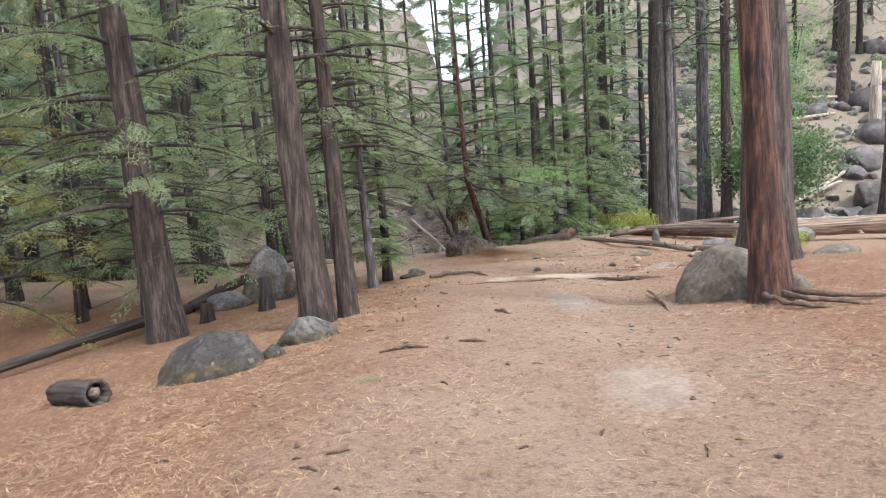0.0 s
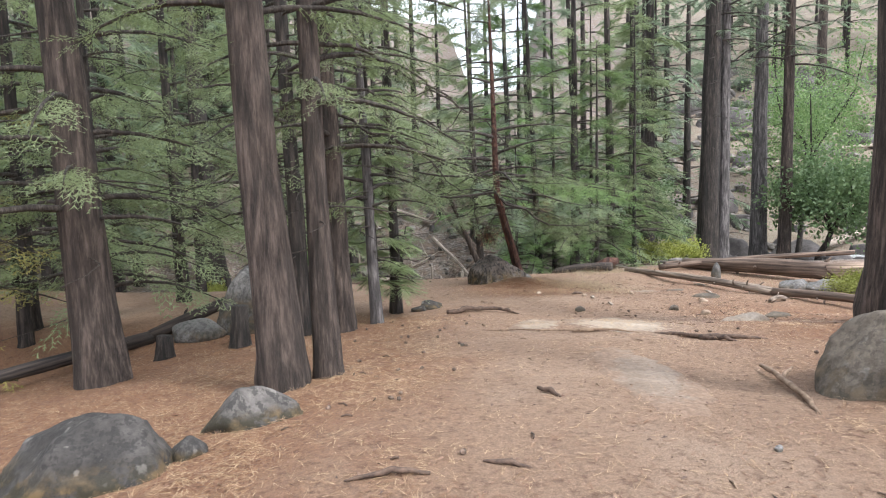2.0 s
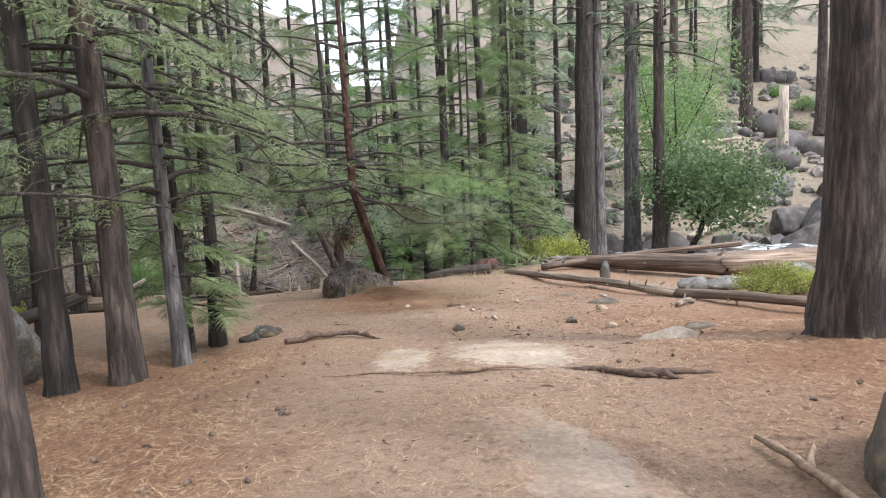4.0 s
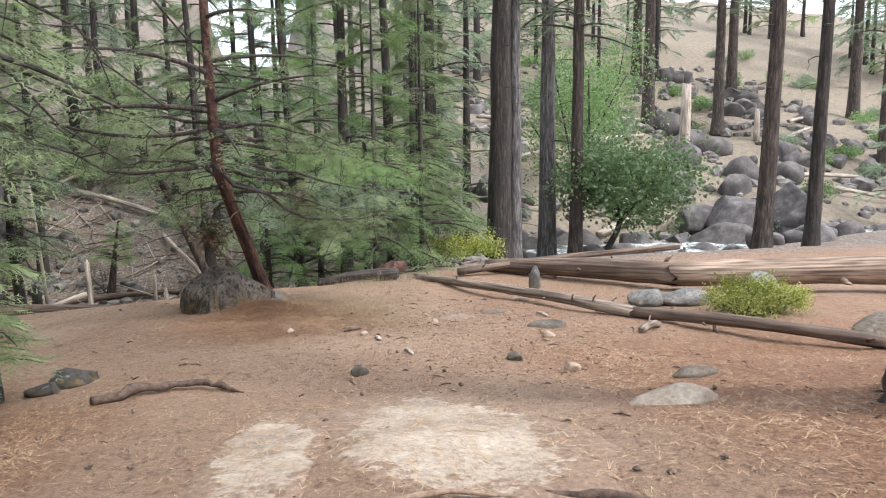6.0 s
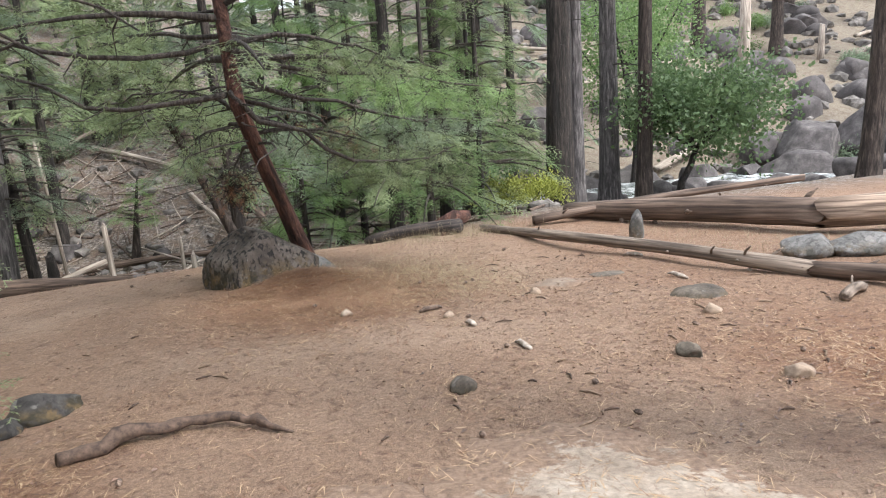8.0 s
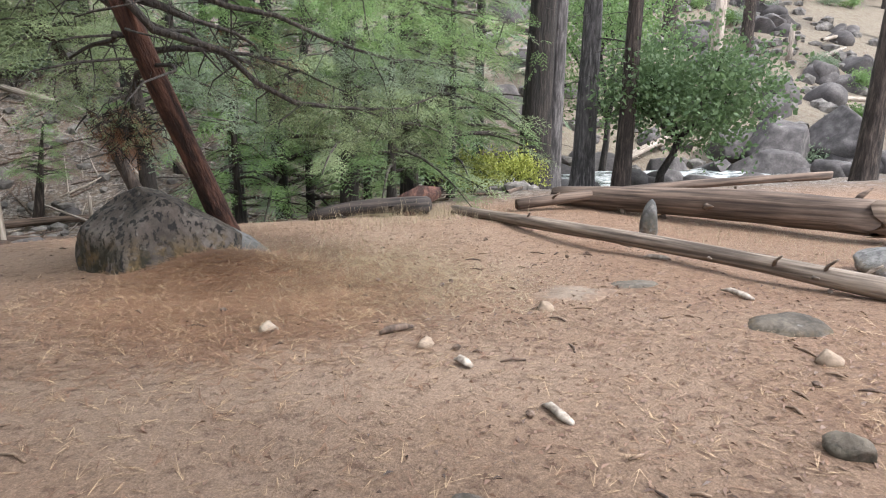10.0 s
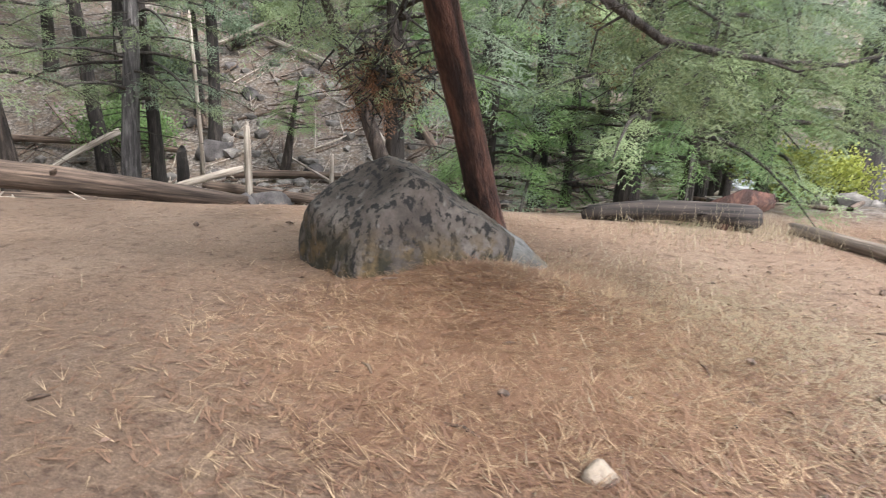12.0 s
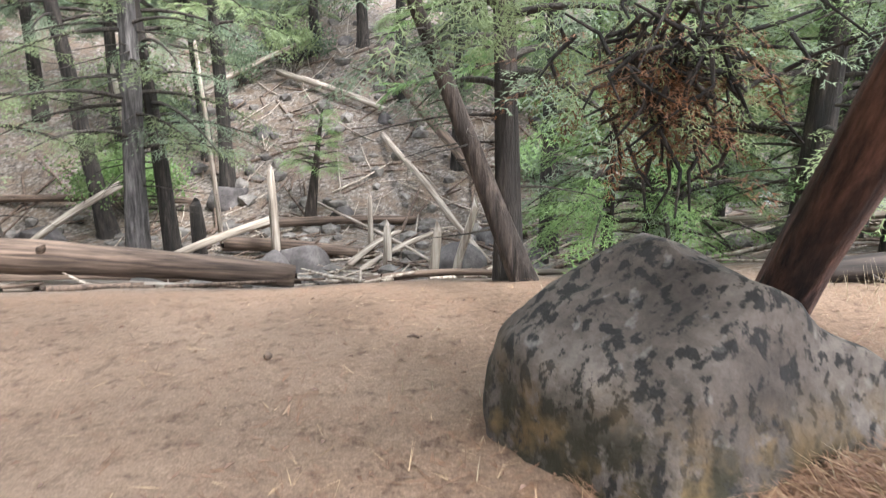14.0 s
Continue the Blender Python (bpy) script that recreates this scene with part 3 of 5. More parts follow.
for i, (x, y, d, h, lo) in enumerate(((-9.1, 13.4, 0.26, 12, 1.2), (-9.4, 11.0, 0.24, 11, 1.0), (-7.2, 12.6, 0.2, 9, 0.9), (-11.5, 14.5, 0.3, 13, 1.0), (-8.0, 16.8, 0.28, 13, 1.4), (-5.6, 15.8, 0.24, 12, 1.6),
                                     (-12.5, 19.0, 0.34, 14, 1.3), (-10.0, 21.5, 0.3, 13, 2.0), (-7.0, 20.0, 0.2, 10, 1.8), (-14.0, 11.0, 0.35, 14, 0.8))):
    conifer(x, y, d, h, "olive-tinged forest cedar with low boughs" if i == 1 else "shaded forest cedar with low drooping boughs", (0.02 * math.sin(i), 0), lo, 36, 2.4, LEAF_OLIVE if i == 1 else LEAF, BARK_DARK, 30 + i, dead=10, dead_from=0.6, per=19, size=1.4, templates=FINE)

# ---- leaning tree on the lichen boulder ----
lean_root = conifer(-0.276, 19.137, 0.21, 6.5, "leaning red-barked cedar growing beside a boulder", (-0.21, -1.02), 2.6, 20, 2.2, LEAF, BARK_LEANING, 50, dead=22, dead_from=1.7, per=15, kink=2.3, split=True, droop=0.3)

# ---- trees beyond the crest ----
conifer(4.9, 30.4, 0.50, 22, "tall straight conifer with dark trunk", (0, 0), 6.0, 40, 2.4, LEAF_COOL, BARK_DARK, 61, dead=30, dead_from=3)
conifer(6.36, 27.2, 0.72, 26, "tall straight conifer with dark trunk", (0.01, 0), 8.0, 40, 2.4, LEAF_COOL, BARK_DARK, 62, dead=20, dead_from=4)
conifer(7.0, 27.6, 0.42, 24, "tall grey-trunked conifer beside a darker one", (0.0, 0), 9.0, 34, 2.2, LEAF_COOL, BARK_GREY, 63, dead=20, dead_from=3)
conifer(8.98, 29.9, 0.62, 24, "grey-barked conifer with many dead twigs", (0.0, 0), 8.5, 34, 2.2, LEAF_COOL, BARK_GREY, 64, dead=46, dead_from=1.5)
conifer(8.2, 31.5, 0.34, 20, "grey-barked conifer with many dead twigs", (0.0, 0), 8.5, 24, 1.8, LEAF_COOL, BARK_GREY, 65, dead=46, dead_from=1.5)
conifer(9.4, 28.3, 0.46, 24, "tall straight conifer with greyish trunk", (0.0, 0), 7.5, 36, 2.4, LEAF_COOL, BARK, 66, dead=12, dead_from=3)
conifer(13.8, 24.8, 0.50, 24, "tall conifer trunk rising behind a fallen log", (0.03, 0), 8.5, 34, 2.4, LEAF_COOL, BARK, 67, dead=8, dead_from=4)
conifer(14.9, 24.1, 0.40, 22, "tall dark conifer trunk rising behind a fallen log", (0.02, 0), 8.0, 34, 2.4, LEAF_COOL, BARK_DARK, 68, dead=8, dead_from=4)
conifer(17.4, 23.6, 0.42, 22, "tall dark conifer trunk rising behind a fallen log", (0.0, 0), 8.0, 34, 2.4, LEAF_COOL, BARK_DARK, 69, dead=8, dead_from=4)
conifer(5.7, 36.3, 0.34, 20, "slim dark conifer standing beyond the creek", (0.0, 0), 4.0, 50, 2.4, LEAF_COOL, BARK_DARK, 70, dead=14)
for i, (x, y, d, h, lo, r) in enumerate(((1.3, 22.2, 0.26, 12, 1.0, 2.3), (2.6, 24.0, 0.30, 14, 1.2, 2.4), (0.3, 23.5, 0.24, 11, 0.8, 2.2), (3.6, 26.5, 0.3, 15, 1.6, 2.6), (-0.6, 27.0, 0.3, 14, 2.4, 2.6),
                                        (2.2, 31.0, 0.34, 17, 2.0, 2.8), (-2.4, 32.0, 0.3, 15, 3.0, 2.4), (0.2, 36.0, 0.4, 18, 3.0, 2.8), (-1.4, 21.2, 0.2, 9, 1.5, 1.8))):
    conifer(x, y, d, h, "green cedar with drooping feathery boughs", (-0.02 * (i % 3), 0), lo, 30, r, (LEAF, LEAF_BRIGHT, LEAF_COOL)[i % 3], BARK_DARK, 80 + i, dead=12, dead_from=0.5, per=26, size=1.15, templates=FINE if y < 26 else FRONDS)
for i, (x, y, d, h, r) in enumerate(((1.9, 21.9, 0.14, 6.5, 1.3), (3.1, 22.9, 0.14, 7.5, 1.4), (0.8, 24.6, 0.16, 8.0, 1.5), (3.5, 25.4, 0.16, 8.5, 1.5), (-0.4, 22.6, 0.12, 5.0, 1.0), (2.3, 27.5, 0.18, 10, 1.8))):
    conifer(x, y, d, h, "young bushy cedar with bright green boughs", (0.0, 0.0), 0.6, 32, r * 1.15, (LEAF_BRIGHT, LEAF)[i % 2], BARK_DARK, 300 + i, dead=6, dead_from=0.3, per=24, size=1.05, droop=0.7, templates=FINE)

# the arching bare boughs and the dark tangle that hang from the leaning tree
rngb = random.Random(4)


def lean_at(z):
    """A place on the leaning trunk, z above the datum."""
    h = min(z + 1.28, 2.3)
    return (-0.276 - 0.21 * h, 19.137 - 1.02 * h, z)


def hanging_bough(name, pts, r, label, mats_per=0, leaf=None, seed=0, group="boughs of the leaning cedar"):
    root = new(name)
    root.matrix_world = pose(*pts[0])
    local = [Vector(p) - Vector(pts[0]) for p in pts]
    n = len(local)
    v, f = tube(local, [max(0.004, r * (1 - 0.8 * k / (n - 1))) for k in range(n)], 7, 0.1, seed)
    mesh_object("limb", v, f, TWIG, root)
    rng = random.Random(seed)
    for i in range(12):
        k = rng.randrange(1, n - 1)
        a = local[k].lerp(local[k + 1], rng.random())
        d = Vector((rng.uniform(-1, 1), rng.uniform(-1, 1), rng.uniform(-1.1, 0.1))).normalized() * rng.uniform(0.15, 0.5)
        w = Vector((rng.uniform(-1, 1), rng.uniform(-1, 1), rng.uniform(-1, 1))) * 0.07
        v, f = tube([a, a + d * 0.5 + w, a + d], [0.007, 0.005, 0.002], 4, 0, i, False)
        mesh_object("twig", v, f, TWIG, root)
    if mats_per:
        mats = []
        for i in range(mats_per):
            k = rng.randrange(n // 2, n - 1)
            p = local[k].lerp(local[k + 1], rng.random()) + Vector((rng.gauss(0, 0.16), rng.gauss(0, 0.16), rng.gauss(-0.08, 0.12)))
            mats.append(aim(p, Vector((rng.uniform(-1, 1), rng.uniform(-1, 1), rng.uniform(-0.8, 0.1))), rng.uniform(-0.6, 0.6), rng.uniform(0.45, 0.8)))
        foliage_mesh("foliage", mats, FINE, leaf or LEAF, root, seed)
    return tagged(root, label, "tree bough", group)


def arc(a, b, rise, n=9, twist=0.1, seed=0):
    rng = random.Random(seed)
    a, b = Vector(a), Vector(b)
    return [tuple(a.lerp(b, k / (n - 1)) + Vector((rng.gauss(0, twist * 0.4), rng.gauss(0, twist * 0.4), rise * math.sin(math.pi * k / (n - 1)) + rng.gauss(0, twist * 0.25)))) for k in range(n)]


ARCH = "arching cedar bough with thin bare twigs"
for seed, (z, end, rise, r, sprays, leaf) in enumerate((
        (1.0, (-3.4, 16.6, 1.65), -0.35, 0.032, 44, LEAF), (1.5, (-3.8, 16.2, 2.4), -0.5, 0.030, 60, LEAF), (0.75, (-2.0, 17.1, 0.95), 0.22, 0.024, 20, LEAF),
        (0.6, (0.75, 17.5, 0.35), 0.10, 0.024, 110, LEAF), (1.0, (1.5, 17.4, 0.25), -0.35, 0.030, 210, LEAF), (1.4, (1.3, 18.6, 0.90), 0.10, 0.030, 230, LEAF_BRIGHT),
        (1.45, (0.9, 16.7, 1.2), 0.15, 0.030, 190, LEAF), (0.9, (0.5, 18.5, 0.4), 0.10, 0.026, 60, LEAF_BROWN), (1.5, (-2.4, 18.2, 1.6), 0.10, 0.030, 190, LEAF),
        (1.2, (1.9, 18.4, 0.55), -0.15, 0.028, 240, LEAF_COOL), (0.8, (1.2, 18.9, 0.0), 0.05, 0.024, 190, LEAF), (1.3, (2.2, 17.6, 0.9), 0.0, 0.028, 220, LEAF_BRIGHT),
        (0.7, (-1.75, 18.7, 0.32), 0.1, 0.024, 130, LEAF), (0.75, (-0.15, 18.9, 0.42), 0.12, 0.024, 170, LEAF_COOL), (0.95, (-1.2, 18.9, 0.75), 0.1, 0.026, 150, LEAF)), 1):
    hanging_bough("cedar_bough", arc(lean_at(z), end, rise, seed=seed), r, ARCH, sprays, leaf, seed=seed)
hanging_bough("cedar_bough", arc(lean_at(0.5), (-1.02, 18.14, 0.12), 0.1, 7, 0.05, seed=10), 0.034, "thick short bough holding a dark tangle", 0, seed=10)
for seed, (a, b, rise) in enumerate((((-2.95, 12.15, 2.75), (-0.6, 12.3, 1.35), 0.25), ((-2.95, 12.15, 2.3), (-1.1, 12.9, 1.05), 0.2), ((-2.9, 12.2, 3.1), (-0.3, 13.4, 1.75), 0.3),
                                     ((-2.58, 12.78, 1.9), (-0.9, 13.9, 1.2), 0.2), ((-2.1, 8.55, 2.6), (-0.9, 10.6, 2.1), 0.2), ((-2.95, 12.15, 1.9), (-4.6, 11.6, 1.3), 0.1)), 40):
    hanging_bough("cedar_bough", arc(a, b, rise, 11, 0.16, seed=seed), 0.026, "long bare grey bough bristling with thin twigs", 12, seed=seed, group="bare boughs over the trail")

tangle = thing("twig_tangle", -1.02, 18.14, -0.02, "dark tangled clump of twigs and rusty dead needles", "twig tangle")
limbs = []
for i in range(150):
    p = Vector((rngb.gauss(0, 0.12), rngb.gauss(0, 0.12), rngb.gauss(0.04, 0.11)))
    d = Vector((rngb.uniform(-1, 1), rngb.uniform(-1, 1), rngb.uniform(-1.6, 0.6))).normalized() * rngb.uniform(0.10, 0.26)
    limbs.append(tube([p, p + d * 0.5 + Vector((rngb.gauss(0, 0.03), rngb.gauss(0, 0.03), 0)), p + d], [0.008, 0.006, 0.003], 4, 0, i, False))
v, f = join(limbs)
tagged(mesh_object("twigwork", v, f, BARK_DARK, tangle), kind="stuff")
foliage_mesh("dead_needles", [aim(Vector((rngb.gauss(0, 0.15), rngb.gauss(0, 0.15), rngb.gauss(-0.01, 0.11))), Vector((rngb.uniform(-1, 1), rngb.uniform(-1, 1), rngb.uniform(-1, 0.2))), 0, rngb.uniform(0.3, 0.55)) for _ in range(260)], FINE, LEAF_BROWN, tangle, 3, "rusty dead cedar needles")
foliage_mesh("green_needles", [aim(Vector((rngb.gauss(0, 0.17), rngb.gauss(0, 0.17), rngb.gauss(0.06, 0.12))), Vector((rngb.uniform(-1, 1), rngb.uniform(-1, 1), rngb.uniform(-1, 0.2))), 0, rngb.uniform(0.35, 0.6)) for _ in range(80)], FINE, LEAF, tangle, 4)


# ---- boulders by the trail ----
def peaked(p):
    """A block with a blunt peak, one steep face and a long back."""
    q = p.copy()
    top = max(0.0, q.z)
    q.x = q.x * (1.0 - 0.42 * top) + 0.10 * top
    q.y = q.y * (1.0 - 0.35 * top)
    return q


boulder("lichen_boulder", -0.84, 18.20, (0.74, 0.60, 0.72), "large grey boulder blotched with dark lichen and moss", ROCK_LICHEN, 3, 24, 0.5, 0.085, 0, 6,
        faces=(((-1, -0.25, 0.16), 0.78), ((-0.62, -0.30, 0.72), 0.80), ((0.50, -0.05, 0.86), 0.72), ((0.0, -1, 0.42), 0.78), ((0, 0.9, 0.4), 0.8), ((0.08, 0, 1), 0.93)))
boulder("boulder", -0.26, 18.36, (0.36, 0.24, 0.27), "low grey rock lying against a large boulder", ROCK_GREY, 8, 24, 0.5, 0.08, 0, 4, faces=(((0.62, -0.2, 0.75), 0.62), ((-0.2, -0.8, 0.6), 0.75)))
boulder("boulder", 2.62, 7.68, (0.68, 0.50, 0.60), "smooth rounded brown-grey boulder beside a cedar", ROCK_BROWN, 11, 8, 0.5, 0.09, 0, 5,
        faces=(((-0.85, -0.2, 0.55), 0.78), ((0.5, -0.1, 0.85), 0.78), ((0, -0.85, 0.5), 0.82)))
boulder("boulder", 3.02, 7.35, (0.30, 0.35, 0.30), "low brown-grey rock behind a cedar trunk", ROCK_BROWN, 12, 0, 0.5)
boulder("boulder", -2.92, 6.15, (0.62, 0.34, 0.44), "dark grey boulder with mossy foot beside the trail", ROCK_DARK, 14, 16, 0.5, 0.10, 2, 5,
        faces=(((-0.75, -0.3, 0.6), 0.66), ((0.3, -0.5, 0.8), 0.74), ((0.9, 0, 0.4), 0.8)))
boulder("boulder", -2.42, 6.45, (0.15, 0.12, 0.13), "small grey stone between two boulders", ROCK_DARK, 15, 0, 0.5)
boulder("boulder", -2.22, 7.05, (0.38, 0.22, 0.27), "low grey rock with pale broken face", ROCK_DARK, 16, 22, 0.5, 0.10, 3, 4, faces=(((0.4, -0.6, 0.7), 0.6), ((-0.8, 0, 0.5), 0.7)))
boulder("boulder", -4.75, 12.9, (0.62, 0.5, 0.72), "pale grey granite boulder among the trees", ROCK_GREY, 17, 0, 0.25)
boulder("boulder", -5.4, 12.4, (0.45, 0.35, 0.22), "low pale rock among fallen logs", ROCK_GREY, 18, 0, 0.3)
boulder("boulder", -1.92, 14.35, (0.24, 0.16, 0.12), "dark rock half buried in soil", ROCK_DARK, 19, 20, 0.35)
boulder("boulder", -2.1, 14.15, (0.16, 0.12, 0.08), "small dark rock half buried in soil", ROCK_DARK, 20, 0, 0.35)
boulder("boulder", 5.15, 16.2, (0.34, 0.26, 0.18), "low grey rock beside a fallen log", ROCK_GREY, 21, 0, 0.3)
boulder("boulder", 5.6, 16.0, (0.40, 0.3, 0.16), "low flat grey rock beside a fallen log", ROCK_GREY, 22, 0, 0.3)
boulder("boulder", 6.66, 13.7, (0.5, 0.4, 0.16), "low grey rock in bare soil", ROCK_BROWN, 23, 0, 0.35)
boulder("boulder", 4.25, 18.5, (0.12, 0.10, 0.26), "small pointed grey stone standing upright", ROCK_GREY, 24, 0, 0.2, 0.1, 8, 3, shape=peaked, category="stone")

# ---- fallen logs by the trail ----
ground_log("fallen_log", 2.45, 20.3, 4.35, 15.2, 0.13, 0.16, "long weathered grey-brown log lying across the slope", WOOD_GREY, seed=2, snags=9)
ground_log("fallen_log", 4.33, 15.25, 5.75, 12.75, 0.155, 0.13, "grey weathered log end lying on needles", WOOD_BROWN, seed=3, snags=4)
log("fallen_log", (4.1, 20.6, -1.14), (6.4, 17.6, -0.94), 0.32, 0.40, "thick brown fallen trunk with split bark", WOOD_BROWN, seed=4, snags=4, sides=20)
log("fallen_log", (6.4, 17.6, -0.94), (11.5, 14.2, -0.60), 0.40, 0.46, "thick barkless pale fallen trunk", WOOD_TAN, seed=5, snags=3, sides=20)
log("fallen_log", (3.3, 20.2, -1.16), (7.8, 19.7, -0.78), 0.14, 0.11, "thin grey fallen trunk propped on a log", WOOD_BROWN, seed=6, snags=4)
ground_log("fallen_log", 4.05, 14.45, 4.32, 14.62, 0.09, 0.08, "short broken log piece lying on needles", WOOD_GREY, seed=8, snags=1)
boulder("log_support_stone", 7.35, 16.6, (0.26, 0.24, 0.24), "square grey stone under a fallen trunk", ROCK_GREY, 31, 0, 0.2, category="stone")
ground_log("fallen_log", -7.75, 7.4, -6.15, 12.3, 0.13, 0.22, "dark fallen log among the trees", WOOD_DARK, seed=9, snags=5)
log("fallen_log", (-6.15, 12.3, relief(-6.15, 12.3) + 0.10), (-4.3, 14.2, -0.35), 0.22, 0.16, "dark charred log rising from the ground", WOOD_DARK, seed=10, snags=5)


def hollow_log(x0, y0, x1, y1, dia, label, seed=0):
    """A short log whose sawn end has rotted to a dark ring round a grey heart."""
    a, b = Vector((x0, y0, relief(x0, y0) + dia * 0.42)), Vector((x1, y1, relief(x1, y1) + dia * 0.42))
    root = new("hollow_log")
    root.matrix_world = Matrix.Translation(a) @ (b - a).to_track_quat("Z", "Y").to_matrix().to_4x4()
    length, r = (b - a).length, dia / 2
    hs = [(0, 0.93), (0.25, 1.0), (0.5, 1.03), (0.7, 0.98), (0.72, 1.07), (0.9, 1.05), (1.0, 1.04), (1.0, 0.80), (0.86, 0.74), (0.84, 0.1)]
    v, f = tube([(0, 0, length * h) for h, _ in hs[:7]], [r * q for _, q in hs[:7]], 26, 0.09, seed, False)
    n = len(v)
    for h, q in hs[7:]:
        v += [Vector((math.cos(6.283 * k / 26) * r * q, math.sin(6.283 * k / 26) * r * q, length * h)) for k in range(26)]
    f += [tuple(range(25, -1, -1)), tuple(range(n + 52, n + 78))]
    for k in range(26):
        j = (k + 1) % 26
        for m in range(2):
            f.append((n + m * 26 + k, n + m * 26 + j, n + (m + 1) * 26 + j, n + (m + 1) * 26 + k))
    # the outer wall's last ring runs about another axis order: meet it by nearest points
    outer = range(n - 26, n)
    near = [min(range(26), key=lambda q: (v[n + q] - v[o]).length) for o in outer]
    for k, o in enumerate(outer):
        j = (k + 1) % 26
        f.append((o, n - 26 + j, n + near[j], n + near[k]))
    mesh_object("shell", v, f, WOOD_DARK, root)
    v, f = tube([(0.01, 0, length * 0.80), (0.0, 0.01, length * 0.92), (0.01, 0, length * 0.97)], [r * 0.5, r * 0.46, r * 0.3], 12, 0.2, seed + 1)
    mesh_object("heartwood", v, f, WOOD_GREY, root, True, "crumbling grey heartwood")
    return tagged(root, label, "fallen log")


hollow_log(-4.48, 6.02, -3.72, 5.50, 0.24, "short dark log with charred hollow end", 11)
for x, y, h, d in ((-4.3, 11.5, 0.6, 0.26), (-5.3, 11.2, 0.32, 0.24), (-8.6, 12.6, 0.9, 0.22)):
    v, f = tube([(0, 0, -0.1), (0, 0, 0.05), (0.01, 0, h * 0.5), (0.02, 0.01, h)], [d * 0.75, d * 0.58, d * 0.5, d * 0.46], 14, 0.14, int(h * 100))
    st = mesh_object("tree_stump", v, f, BARK_DARK)
    st.matrix_world = pose(x, y, relief(x, y))
    tagged(st, "dark broken tree stump with rough bark", "tree stump")

# root mound at the crest
ground_log("fallen_log", 0.6, 20.6, 2.1, 20.3, 0.16, 0.24, "dark rotten log at the crest", WOOD_DARK, seed=13, snags=4, lift1=0.05)
v, f = tube([(0, 0, -0.1), (0.05, 0, 0.12), (0.2, 0.02, 0.24), (0.45, 0.05, 0.28)], [0.22, 0.20, 0.15, 0.07], 14, 0.25, 5)
rm = mesh_object("root_stump", v, f, BARK_RED)
rm.matrix_world = pose(1.85, 20.45, relief(1.85, 20.45))
tagged(rm, "rotten reddish root stump in dry grass", "tree stump")

# ---- gully: dead trunks, posts and logs ----
GZ = lambda x, y: relief(x, y)
log("fallen_log", (-8.2, 22.6, GZ(-8.2, 22.6) + 0.55), (-3.6, 22.3, GZ(-3.6, 22.3) + 0.12), 0.44, 0.24, "long brown fallen trunk with torn root plate", WOOD_BROWN, seed=21, snags=3, sides=20)
plate = thing("root_plate", -8.3, 22.6, GZ(-8.3, 22.6) + 0.5, "torn-up root plate of a fallen trunk", "root plate")
for i in range(26):
    a = rngb.uniform(0, 6.283)
    d = Vector((-rngb.uniform(0, 0.5), math.cos(a), math.sin(a))) * rngb.uniform(0.3, 0.7)
    v, f = tube([(0, 0, 0), d * 0.4 + Vector((-0.05, 0, 0.03)), d * 0.75 + Vector((rngb.gauss(0, 0.06),) * 3), d], [0.10, 0.06, 0.035, 0.01], 7, 0.2, i)
    mesh_object("root", v, f, WOOD_DARK, plate)
